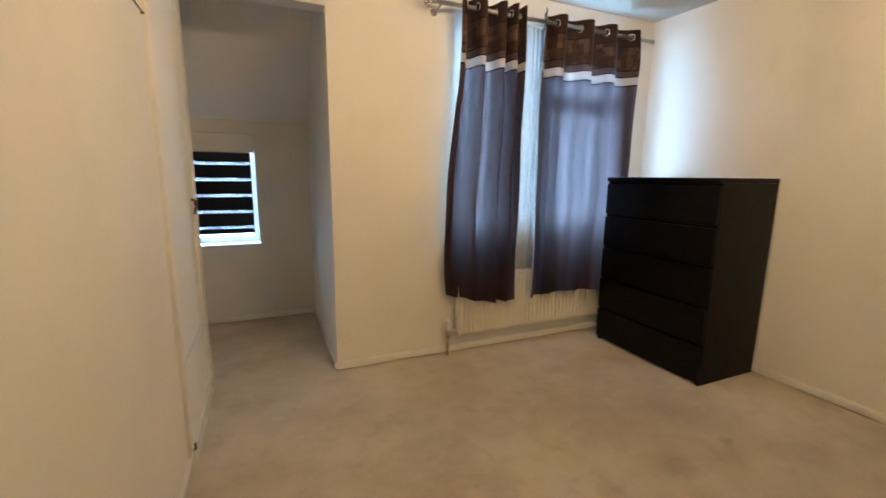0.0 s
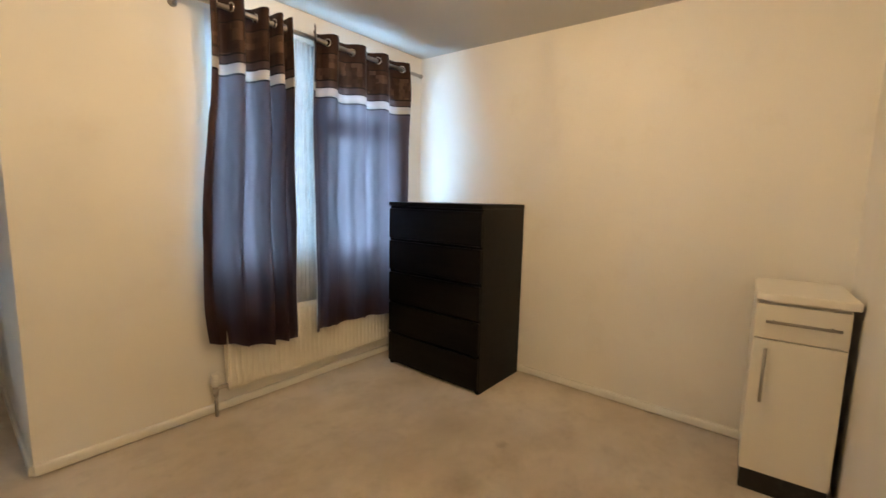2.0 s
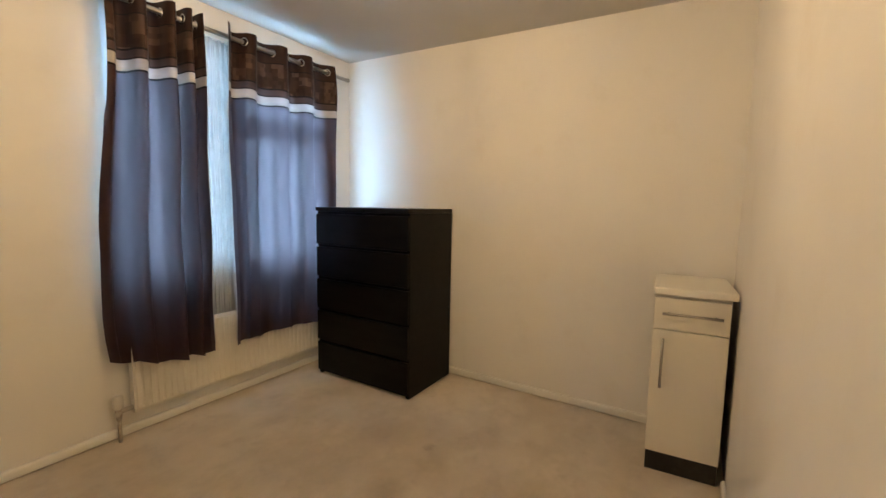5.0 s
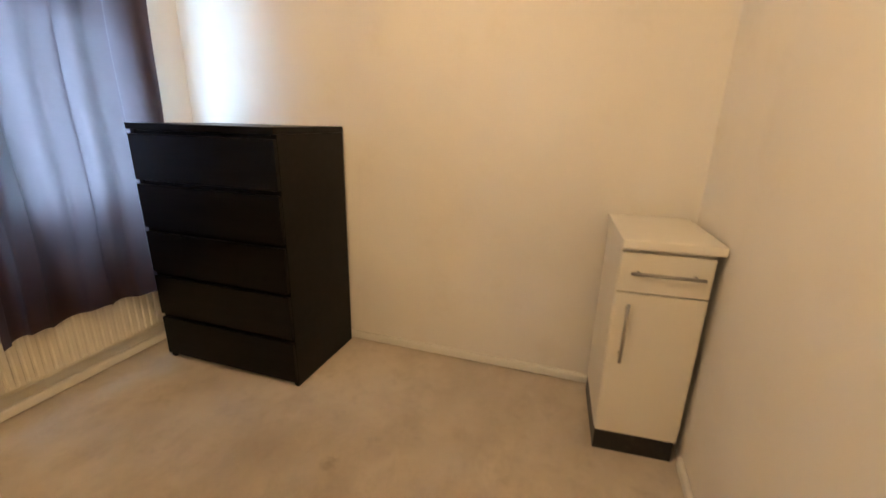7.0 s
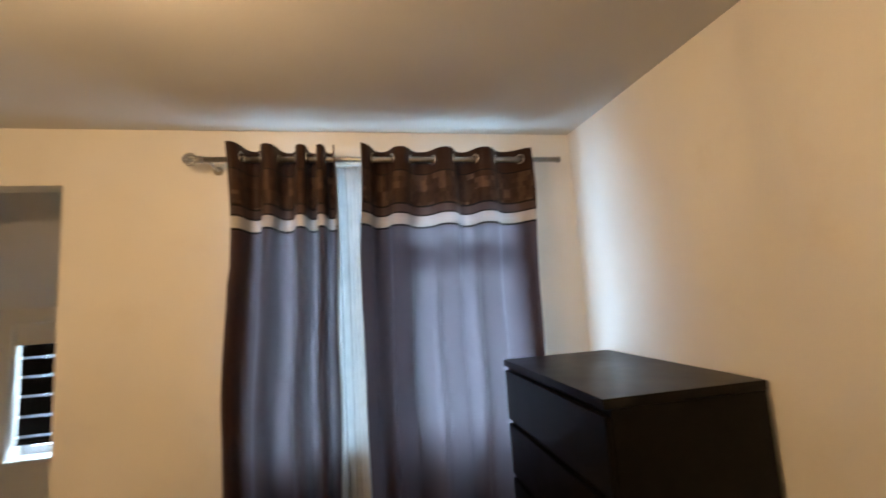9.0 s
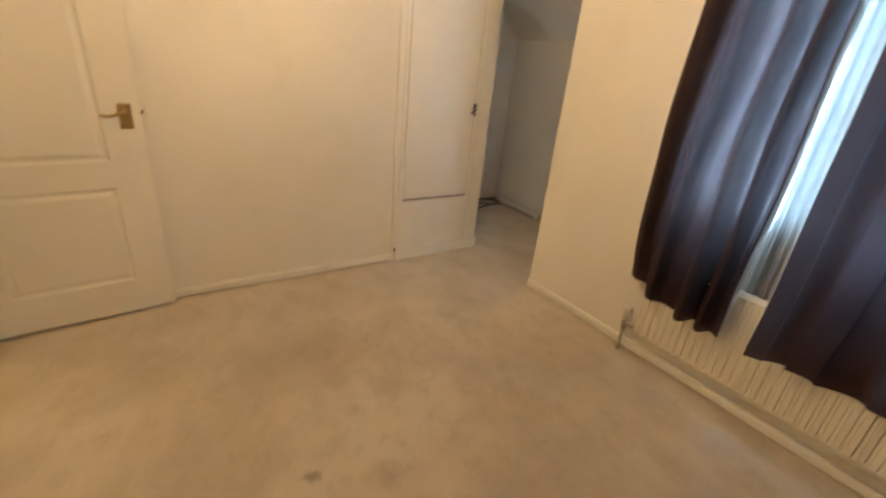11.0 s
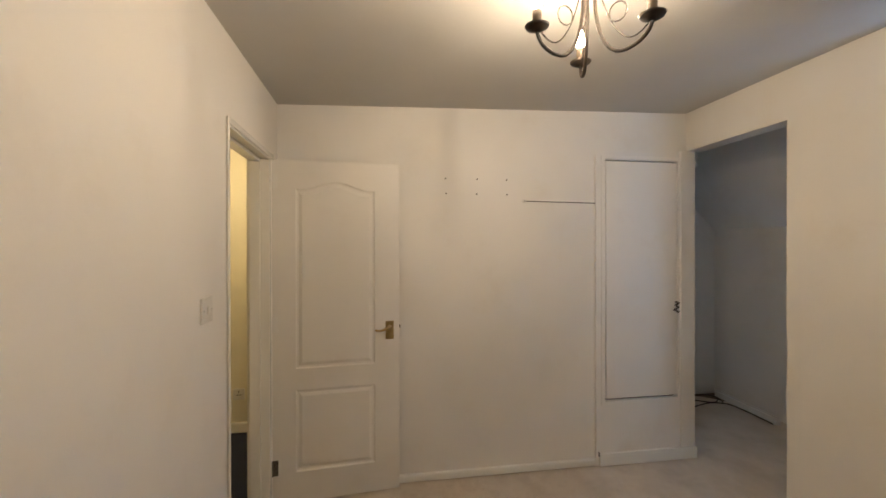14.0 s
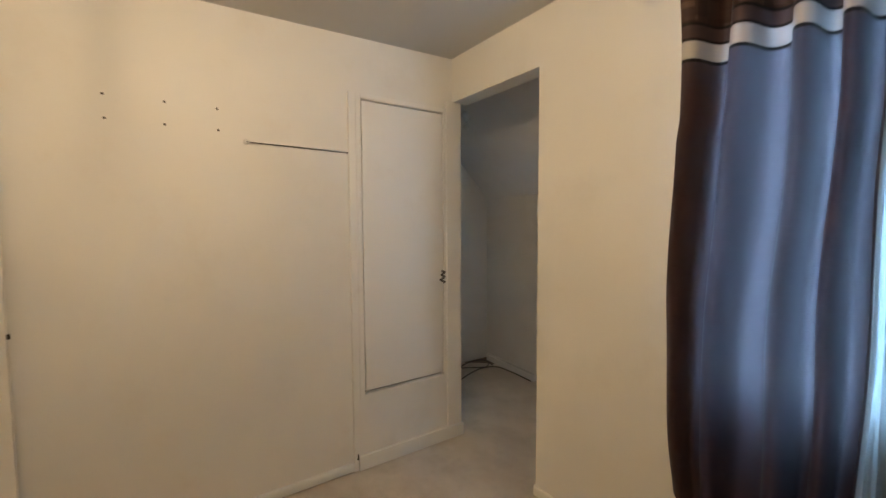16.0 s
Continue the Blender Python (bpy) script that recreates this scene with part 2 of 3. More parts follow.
COPPER = copper.m
rubber = Mat("dark_cable", (0.03, 0.022, 0.018), 0.6)
rubber.vary(rubber.noise(50, 2), (0.06, 0.04, 0.03))
RUBBER = rubber.m
# bare boards, their colour darkened for the shade in the alcove corner
boards = Mat("shaded_floorboards", (0.17, 0.115, 0.075), 0.7)
boards.vary(boards.noise(14, 5, 0.6, (0.2, 3.0, 1.0)), (0.08, 0.052, 0.035), 0.4, 0.7)
BOARDS = boards.m
gap = Mat("dark_joint", (0.05, 0.04, 0.03), 0.9)
gap.vary(gap.noise(30, 3), (0.10, 0.08, 0.06))
GAP = gap.m

glass = Mat("window_glass", (1, 1, 1), 0.02)
glass.b.inputs["Transmission Weight"].default_value = 1.0
glass.b.inputs["IOR"].default_value = 1.45
GLASS = glass.m

bulb = Mat("lit_candle_bulb", (1, 0.85, 0.6), 0.3)
bulb.b.inputs["Emission Color"].default_value = (1.0, 0.735, 0.43, 1)
bulb.b.inputs["Emission Strength"].default_value = BULB_L
BULB = bulb.m
dim = Mat("lit_landing_bulb", (1, 0.85, 0.6), 0.3)
dim.b.inputs["Emission Color"].default_value = (1.0, 0.72, 0.33, 1)
dim.b.inputs["Emission Strength"].default_value = LANDING_L
DIM = dim.m


def cloth(name, color, through_color, share, clear=0.0, weave=900, pattern=None):
    """Woven cloth: what it scatters back, what it lets through, and open weave."""
    k = Mat(name, color, 0.7)
    k.vary(k.noise(8, 3), tuple(c * 0.8 for c in color), 0.4, 0.7)
    if pattern:
        uv = k.t.nodes.new("ShaderNodeTexCoord").outputs["UV"]
        for size, shade, offset, amount in pattern:
            mp = k.node("ShaderNodeMapping")
            mp.inputs["Scale"].default_value = (1 / size, 1 / size, 1)
            mp.inputs["Location"].default_value = (offset, offset * 0.7, 0)
            k.t.links.new(uv, mp.inputs[0])
            snap = k.t.nodes.new("ShaderNodeVectorMath")
            snap.operation = "FLOOR"
            k.t.links.new(mp.outputs[0], snap.inputs[0])
            white = k.t.nodes.new("ShaderNodeTexWhiteNoise")
            white.noise_dimensions = "2D"
            k.t.links.new(snap.outputs[0], white.inputs["Vector"])
            k.vary(white.outputs["Value"], shade, 0.45, 0.9, amount)
    k.bump(k.noise(weave, 2), 0.15, 0.0006)
    k.b.inputs["Sheen Weight"].default_value = 0.06
    k.b.inputs["Specular IOR Level"].default_value = 0.15
    k.b.inputs["Roughness"].default_value = 0.5
    light = k.node("ShaderNodeBsdfTranslucent")
    light.inputs["Color"].default_value = (*through_color, 1)
    mix = k.node("ShaderNodeMixShader", Fac=share)
    k.t.links.new(k.b.outputs[0], mix.inputs[1])
    k.t.links.new(light.outputs[0], mix.inputs[2])
    out = mix.outputs[0]
    if clear:
        hole = k.node("ShaderNodeBsdfTransparent")
        mix2 = k.node("ShaderNodeMixShader", Fac=clear)
        k.t.links.new(out, mix2.inputs[1])
        k.t.links.new(hole.outputs[0], mix2.inputs[2])
        out = mix2.outputs[0]
    k.t.links.new(out, k.t.nodes["Material Output"].inputs["Surface"])
    return k.m


DRAPE = cloth("brown_satin", (0.050, 0.019, 0.013), (0.150, 0.115, 0.140), 0.5, 0.030)
HEADER = cloth("dark_brown_header", (0.042, 0.019, 0.013), (0.010, 0.006, 0.005), 0.15)
JACQUARD = cloth("brown_jacquard", (0.060, 0.030, 0.021), (0.020, 0.011, 0.008), 0.2,
                 pattern=((0.055, (0.150, 0.092, 0.070), 3.3, 0.80), (0.025, (0.025, 0.012, 0.010), 7.7, 0.6)))
STRIPE = cloth("white_satin_stripe", (0.62, 0.58, 0.53), (0.32, 0.31, 0.33), 0.3)
LINING = cloth("white_curtain_lining", (0.78, 0.77, 0.74), (0.72, 0.71, 0.68), 0.45, 0.20)
DIMMING_CLOTH = cloth("white_dimming_cloth", (0.78, 0.77, 0.74), (0.80, 0.79, 0.76), 0.54, 0.15)
BORDER = cloth("purple_brown_border", (0.090, 0.055, 0.052), (0.060, 0.045, 0.046), 0.25)
SEAM = cloth("black_braid", (0.012, 0.008, 0.008), (0.01, 0.01, 0.01), 0.1)
NET = cloth("white_net", (0.74, 0.73, 0.70), (0.082, 0.086, 0.084), 0.40, 0.007)
BLIND = cloth("black_blind", (0.012, 0.012, 0.013), (0.01, 0.01, 0.012), 0.1)
SHEER = cloth("sheer_blind", (0.6, 0.6, 0.6), (0.3, 0.32, 0.35), 0.5, 0.02)

# ---- room shell ----
W, E, S, N, TOP = -0.205, 2.903, -0.092, 2.550, 2.335
AN, AW, AE, AS = 3.738, -1.27, 0.497, 2.598  # alcove
HW, HE, HS = -1.09, 1.30, -1.12  # landing outside the door
BACK = S - 0.105

bm = boxed(W - 0.3, E + 0.3, S, AN + 0.3, -0.12, 0)
box(bm, AW - 0.2, W - 0.3, 2.4, AN + 0.3, -0.12, 0)
structure("floor", bm, CARPET, "worn beige fitted carpet with faint stains", "floor")
structure("floor_landing", boxed(HW - 0.2, HE + 0.2, HS - 0.2, S - 0.004, -0.12, -0.003), NAVY, "dark navy landing carpet", "floor")
def ceiling_z(y):
    """The old ceiling falls a little towards the doorway wall."""
    return TOP - 0.028 * (N - y)


bm = boxed(W - 0.3, E + 0.3, S - 0.1, N + 0.25, TOP, TOP + 0.12)
for v in bm.verts:
    v.co.z += ceiling_z(v.co.y) - TOP
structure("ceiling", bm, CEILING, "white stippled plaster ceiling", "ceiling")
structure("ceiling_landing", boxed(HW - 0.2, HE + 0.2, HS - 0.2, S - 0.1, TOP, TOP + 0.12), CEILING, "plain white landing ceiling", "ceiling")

# window wall: opening to the alcove, and the window
WX0, WX1, WZ0, WZ1 = 1.265, 2.560, 0.78, 2.165
structure("wall_north", holed_slab([W, AE, WX0, WX1, E + 0.15], [0, WZ0, 2.078, WZ1, TOP], [(W, AE, 0, 2.078), (WX0, WX1, WZ0, WZ1)],
          lambda u, v, w: (u, N + w, v), 0.108), WALL, "cream painted window wall with alcove opening", "wall")
structure("wall_north_outer", holed_slab([AE + 0.1, WX0, WX1, E + 0.15], [0, WZ0, WZ1, TOP], [(WX0, WX1, WZ0, WZ1)],
          lambda u, v, w: (u, N + 0.11 + w, v), 0.16), WALL, "outer leaf of the window wall", "wall")
structure("wall_east", boxed(E, E + 0.15, S - 0.1, N, 0, TOP), WALL, "plain cream painted wall", "wall")
DX0, DX1, DZ = -0.036, 0.618, 1.932
structure("wall_south", holed_slab([HW, DX0, DX1, E], [0, DZ, TOP], [(DX0, DX1, 0, DZ)], lambda u, v, w: (u, S - w, v), 0.12), WALL,
          "cream painted wall with the doorway", "wall")
bm = boxed(W - 0.1, W, S, 1.885, 0, TOP)
box(bm, W - 0.1, W, 1.885, N + 0.05, 2.0325, TOP)
structure("wall_west", bm, WALL, "cream painted wall with screw holes", "wall")

# alcove under the roof slope
SX0, SX1, SZ0, SZ1 = -0.500, 0.090, 0.630, 1.497
structure("wall_alcove_north", holed_slab([AW - 0.1, SX0, SX1, AE + 0.1], [0, SZ0, SZ1, 1.61], [(SX0, SX1, SZ0, SZ1)],
          lambda u, v, w: (u, AN + w, v), 0.28), ALCOVE, "low painted wall under the roof slope", "wall")
structure("wall_alcove_east", boxed(AE, AE + 0.1, N + 0.108, AN, 0, 2.32), ALCOVE, "pale painted alcove side wall", "wall")
structure("wall_alcove_west", boxed(AW - 0.1, AW, 2.5, AN, 0, 2.32), ALCOVE, "pale painted alcove end wall", "wall")
structure("wall_alcove_south", boxed(AW, W - 0.032, AS - 0.09, AS, 0, 2.32), ALCOVE, "pale painted wall behind the cupboard", "wall")
bm = bmesh.new()
prof = [(AN + 0.02, 1.575), (3.02, 2.29), (2.56, 2.29), (2.56, 2.37), (3.06, 2.37), (AN + 0.12, 1.66)]
ends = [[bm.verts.new((x, a, b)) for a, b in prof] for x in (AW - 0.1, AE + 0.1)]
for i in range(len(prof)):
    j = (i + 1) % len(prof)
    bm.faces.new((ends[0][i], ends[0][j], ends[1][j], ends[1][i]))
bm.faces.new(ends[0]), bm.faces.new(ends[1][::-1])
bmesh.ops.recalc_face_normals(bm, faces=bm.faces)
structure("ceiling_alcove", bm, ALCOVE, "sloping painted ceiling under the roof", "ceiling")

# landing
structure("wall_landing_west", boxed(HW - 0.1, HW, HS - 0.1, S, 0, TOP), HALL, "yellowish landing wall", "wall")
structure("wall_landing_south", boxed(HW, HE, HS - 0.1, HS, 0, TOP), HALL, "yellowish landing wall", "wall")
structure("wall_landing_east", boxed(HE, HE + 0.1, HS, S - 0.11, 0, TOP), HALL, "yellowish landing wall", "wall")

# ground outside
structure("ground", boxed(-400, 400, -400, 400, -3.2, -3.0), paint("ground", (0.16, 0.17, 0.10), 0.9), "dull green ground outside", "ground")


def skirting(p, q, h=0.050, t=0.017):
    """A skirting board from p to q; its face is on the left of that way."""
    p, q = Vector((*p, 0)), Vector((*q, 0))
    d = (q - p).normalized()
    side = Vector((-d.y, d.x, 0))
    section = [(0, 0), (t * 0.35, 0), (t * 0.45, 0.006), (t * 0.96, 0.0075), (t, 0.010), (t, h - 0.018), (t * 0.94, h - 0.010), (t * 0.78, h - 0.004), (t * 0.5, h - 0.0008), (0.001, h)]
    bm = bmesh.new()
    rings = [[bm.verts.new(c + side * a + Vector((0, 0, b + 0.001))) for a, b in section] for c in (p, q)]
    for i in range(len(section)):
        j = (i + 1) % len(section)
        bm.faces.new((rings[0][i], rings[0][j], rings[1][j], rings[1][i]))
    bm.faces.new(rings[0]), bm.faces.new(rings[1][::-1])
    bmesh.ops.recalc_face_normals(bm, faces=bm.faces)
    return structure("baseboard", bm, TRIM, "cream glossed wooden skirting board", "baseboard")


skirting((E - 0.018, N), (AE, N))
skirting((E, S + 0.018), (E, N - 0.0))
skirting((DX1 + 0.016, S), (2.458, S))
skirting((W, 1.882), (W, S + 0.02))
skirting((AE, N + 0.002), (AE, AN - 0.018), 0.05)
skirting((AE - 0.001, AN), (-0.48, AN), 0.05)
skirting((HW, S - 0.12), (HW, HS), 0.08)

# ---- doorway ----
casing = thing("door_frame", "cream glossed wooden door lining with planted stops", "door frame", kind="structure")
part("jamb", boxed(DX0 - 0.001, DX0 + 0.028, BACK, S + 0.004, 0, DZ - 0.03, bevel=0.002), TRIM, casing)
part("jamb", boxed(DX1 - 0.012, DX1 + 0.001, BACK, S + 0.004, 0, DZ - 0.03, bevel=0.002), TRIM, casing)
part("head", boxed(DX0 - 0.001, DX1 + 0.001, BACK, S + 0.004, DZ - 0.03, DZ + 0.001, bevel=0.002), TRIM, casing)
part("stop", boxed(DX0 + 0.0285, DX0 + 0.042, BACK + 0.01, S - 0.042, 0, DZ - 0.045, bevel=0.002), TRIM, casing)
part("stop", boxed(DX0 + 0.0285, DX1 - 0.0125, BACK + 0.01, S - 0.042, DZ - 0.0445, DZ - 0.0305, bevel=0.002), TRIM, casing)
part("architrave", boxed(DX1 - 0.010, DX1 + 0.006, S + 0.0045, S + 0.012, 0, DZ + 0.004, bevel=0.003), TRIM, casing)
part("architrave", boxed(DX0 - 0.035, DX1 - 0.0105, S + 0.0045, S + 0.012, DZ - 0.022, DZ + 0.004, bevel=0.003), TRIM, casing)
structure("threshold", boxed(DX0 + 0.03, DX1 - 0.013, S - 0.02, S + 0.012, -0.002, 0.005, bevel=0.002), PLINTH, "dark worn carpet bar in the doorway", "threshold")

# the leaf: local x runs from the hinge to the free edge, local y is the face towards the room
LW, LH, LT = 0.700, 1.900, 0.036
door = thing("door_1", "open cream two-panel door with arched upper panel", "door", DX0 - 0.034, S + 0.001, 0.014, 95.4, kind="structure")


def arch_panel(u0, u1, v0, v1, rise, inset=0.0):
    """Outline of a panel whose top swells by rise in the middle."""
    u0, u1, v0, v1 = u0 + inset, u1 - inset, v0 + inset, v1 - inset
    pts = [(u0, v0), (u1, v0)]
    n = 16 if rise else 1
    for i in range(n + 1):
        s = i / n
        lift = rise * 0.5 * (1 - math.cos(2 * math.pi * min(max((s - 0.06) / 0.88, 0), 1))) if rise else 0
        pts.append((u1 + (u0 - u1) * s, v1 + lift))
    return pts


def leaf_mesh():
    """Front skin with two moulded panels, flat back and edges."""
    bm = bmesh.new()
    face = 0.0
    panels = [(0.122, 0.558, 0.742, 1.742, 0.046), (0.122, 0.558, 0.168, 0.622, 0.0)]
    outer = [bm.verts.new((u, face, v)) for u, v in ((0, 0), (LW, 0), (LW, LH), (0, LH))]
    edges = [bm.edges.new((outer[i], outer[(i + 1) % 4])) for i in range(4)]
    for u0, u1, v0, v1, rise in panels:
        loops = []
        for inset, depth in ((0, 0), (0.007, 0.006), (0.016, 0.0075), (0.026, 0.0035), (0.034, 0.0005)):
            loops.append([bm.verts.new((u, face + depth, v)) for u, v in arch_panel(u0, u1, v0, v1, rise, inset)])
        first = loops[0]
        edges += [bm.edges.new((first[i], first[(i + 1) % len(first)])) for i in range(len(first))]
        for a, b in zip(loops, loops[1:]):
            for i in range(len(a)):
                j = (i + 1) % len(a)
                bm.faces.new((a[i], a[j], b[j], b[i]))
        bm.faces.new(loops[-1])
    bmesh.ops.triangle_fill(bm, edges=edges, use_beauty=True)
    back = [bm.verts.new((u, LT, v)) for u, v in ((0, 0), (LW, 0), (LW, LH), (0, LH))]
    bm.faces.new(back)
    for i in range(4):
        bm.faces.new((outer[i], outer[(i + 1) % 4], back[(i + 1) % 4], back[i]))
    bmesh.ops.recalc_face_normals(bm, faces=bm.faces)
    return bm


leaf = part("leaf", leaf_mesh(), DOOR, door)
handle = part("backplate", boxed(0.619, 0.667, -0.0045, -0.0005, 0.880, 0.986, bevel=0.0018), BRASS, leaf, "worn brass lever handle plate")
bm = bmesh.new()
tube(bm, [(0.642, -0.004, 0.952), (0.642, -0.012, 0.952), (0.642, -0.030, 0.952)], [0.013, 0.010, 0.009], 14)
tube(bm, [(0.644, -0.032, 0.952), (0.628, -0.036, 0.950), (0.608, -0.036, 0.942), (0.588, -0.035, 0.936), (0.568, -0.034, 0.937), (0.556, -0.032, 0.943)],
     [0.009, 0.0085, 0.007, 0.0065, 0.0065, 0.005], 12)
part("lever", bm, BRASS, leaf, "curved brass lever", True)
part("latch_bolt", boxed(LW - 0.001, LW + 0.009, 0.011, 0.024, 0.940, 0.958, bevel=0.002), IRON, leaf, "dark latch bolt")
for z in (0.16, 0.95, 1.74):
    bm = tube(bmesh.new(), [(-0.004, -0.006, z), (-0.004, -0.006, z + 0.085)], 0.0055, 10)
    box(bm, -0.004, 0.030, -0.0015, 0.0, z, z + 0.085)
    part("hinge", bm, TRIM if z > 0.5 else DULL, leaf, "old steel hinge")

# ---- fitted cupboard ----
CY, P = 1.885, 0.012  # where it begins; how far the front stands proud of the wall
cup = thing("cupboard", "built-in painted cupboard with one tall flush door", "cupboard", W, CY, 0)
front = holed_slab([0, 0.066, 0.592, 0.717], [0.0, 0.420, 2.004, 2.032], [(0.066, 0.592, 0.420, 2.004)], lambda u, v, w: (P - w, u, v), 0.03)
part("face_frame", front, WALL, cup)
# backing board coloured dark to put shade into the gaps round the door
part("carcass", boxed(-0.10, -0.05, 0.03, 0.69, 0.40, 2.05), GAP, cup)
cupdoor = part("cupboard_door", boxed(-0.012, P - 0.002, 0.0725, 0.588, 0.435, 1.996, bevel=0.002), WALL, cup, "flush cream painted cupboard door")
for a, b_, c, d in ((0.036, 0.062, 0.395, 2.03), (0.0622, 0.592, 0.395, 0.4195), (0.0622, 0.592, 2.0085, 2.03)):
    part("bead", boxed(P, P + 0.006, a, b_, c, d, bevel=0.0025), WALL, cup)
part("post", boxed(-0.085, P + 0.008, 0.612, 0.718, 0.002, 2.076, bevel=0.004), WALL, cup)
part("corner_strip", boxed(P - 0.013, P + 0.007, -0.004, 0.026, 0.074, 2.033, bevel=0.004), WALL, cup)
part("base_board", boxed(P - 0.010, P + 0.014, 0.022, 0.732, 0.001, 0.083, bevel=0.005), TRIM, cup, "glossed skirting along the cupboard")
part("pipe_end", tube(bmesh.new(), [(P + 0.004, 0.016, 0.070), (P + 0.014, 0.016, 0.072), (P + 0.014, 0.014, 0.100)], 0.004, 8), GAP, cup)
zig = [(P + 0.006, 0.570, 1.062), (P + 0.018, 0.588, 1.056), (P + 0.020, 0.560, 1.040), (P + 0.020, 0.586, 1.028), (P + 0.018, 0.552, 1.010), (P + 0.016, 0.588, 0.996), (P + 0.006, 0.580, 0.990)]
bends = []
for p, q in zip(zig, zig[1:]):
    for s in range(4):
        bends.append(tuple(x + (y - x) * s / 4 for x, y in zip(p, q)))
bm = tube(bmesh.new(), bends, 0.0066, 8)
part("latch", bm, DULL, cup, "twisted dull grey metal cupboard latch", True)

# wire and hook on the wall
rail = thing("curtain_wire", "thin stretched wire with a screw eye on the wall", "wire", W, 1.399, 1.721)
part("wire", tube(bmesh.new(), [(0.006, 0.0, 0.002), (0.006, 0.24, -0.001), (0.006, 0.478, -0.004)], 0.0026, 8), IRON, rail)
bm = bmesh.new()
tube(bm, [(0.008, 0.010 * math.cos(a), 0.003 + 0.010 * math.sin(a)) for a in (2 * math.pi * k / 14 for k in range(15))], 0.003, 8)
tube(bm, [(0, 0, 0.012), (0.008, 0, 0.012)], 0.003, 8)
part("screw_eye", bm, PLASTIC, rail, "", True)
part("end_pin", tube(bmesh.new(), [(0.0, 0.478, -0.004), (0.010, 0.478, -0.004)], 0.0038, 8), IRON, rail)
part("batten", boxed(0.0005, 0.004, 0.012, 0.478, 0.004, 0.014, bevel=0.001), WALL, rail)

plug = None
for y in (0.896, 1.093, 1.288):
    for z in (1.855, 1.763):
        if plug is None:
            plug = thing("wall_plug", "dark screw hole with a wall plug", "wall plug", W, y, z, group="screw holes")
            part("plug", tube(bmesh.new(), [(-0.004, 0, 0), (0.0012, 0, 0)], 0.0052, 10), GAP, plug)
        else:
            copy_thing(plug, pose(W, y + random.uniform(-0.004, 0.004), z))

# ---- switch and sockets ----
def socket(x, y, z, rz, label, kind, deep=0.0):
    ob = thing(kind, label, "socket" if "socket" in kind else "switch", x, y, z, rz)
    if deep:
        part("back_box", boxed(-0.042, 0.042, 0.0, deep, -0.042, 0.042, bevel=0.004), PLASTIC, ob)
    part("plate", boxed(-0.043, 0.043, deep, deep + 0.009, -0.043, 0.043, bevel=0.003), PLASTIC, ob)
    if "socket" in kind:
        for px, pz, w, h in ((0, 0.017, 0.0035, 0.0075), (-0.011, -0.006, 0.0065, 0.003), (0.011, -0.006, 0.0065, 0.003)):
            part("slot", boxed(px - w, px + w, deep + 0.0085, deep + 0.0094, pz - h, pz + h), GAP, ob)
        part("rocker", boxed(0.020, 0.030, deep + 0.009, deep + 0.0125, 0.016, 0.034, bevel=0.0015), PLASTIC, ob)
    else:
        part("rocker", boxed(-0.008, 0.008, deep + 0.0088, deep + 0.0135, -0.013, 0.013, bevel=0.002), PLASTIC, ob)
    for sx in (-0.031, 0.031):
        part("screw", tube(bmesh.new(), [(sx, deep + 0.0085, 0), (sx, deep + 0.0099, 0)], 0.003, 8), STEEL, ob)
    return ob


socket(0.818, S, 1.220, 0, "white plastic single light switch beside the doorway", "light_switch")
socket(1.580, S, 0.268, 0, "white plastic single switched wall socket on a raised box", "wall_socket", 0.010)
socket(HW, -0.58, 0.30, -90, "yellowed plastic socket on the landing wall", "wall_socket")

# ---- window, net and curtains ----
win = thing("window_1", "white plastic framed window behind closed curtains", "window", kind="structure")
FY0, FY1 = N + 0.150, N + 0.215
PANES = ((WX0 + 0.055, 1.905, WZ0 + 0.06, WZ1 - 0.04), (1.985, WX1 - 0.055, WZ0 + 0.06, 1.625), (1.985, WX1 - 0.055, 1.752, WZ1 - 0.04))
part("window_frame", holed_slab([WX0, WX0 + 0.055, 1.905, 1.985, WX1 - 0.055, WX1], [WZ0, WZ0 + 0.06, 1.625, 1.752, WZ1 - 0.04, WZ1], PANES,
     lambda u, v, w: (u, FY0 - 0.145 + w, v), 0.05), UPVC, win)
for a, b, c, d in PANES:
    pane = part("pane", boxed(a - 0.005, b + 0.005, FY0 - 0.122, FY0 - 0.117, c - 0.005, d + 0.005), GLASS, win)
    pane.visible_shadow = False
part("window_sill", boxed(WX0 + 0.002, WX1 - 0.002, N - 0.012, FY0 - 0.146, WZ0 + 0.001, WZ0 + 0.022, bevel=0.005), UPVC, win)


def sheet(fold, z0, z1, nu, nv, arc):
    """Hanging cloth between heights z0 and z1; fold(u, z0, z1, s) gives the place at share u across and s up."""
    bm = bmesh.new()
    uv = bm.loops.layers.uv.new("UVMap")
    grid, co = [], {}
    for j in range(nv + 1):
        row = []
        for i in range(nu + 1):
            u = i / nu
            p, z = fold(u, z0, z1, j / nv)
            v = bm.verts.new((p[0], p[1], z))
            co[v] = (u * arc, z)
            row.append(v)
        grid.append(row)
    for a, b in zip(grid, grid[1:]):
        for i in range(nu):
            f = bm.faces.new((a[i], a[i + 1], b[i + 1], b[i]))
            for loop in f.loops:
                loop[uv].uv = co[loop.vert]
    return bm


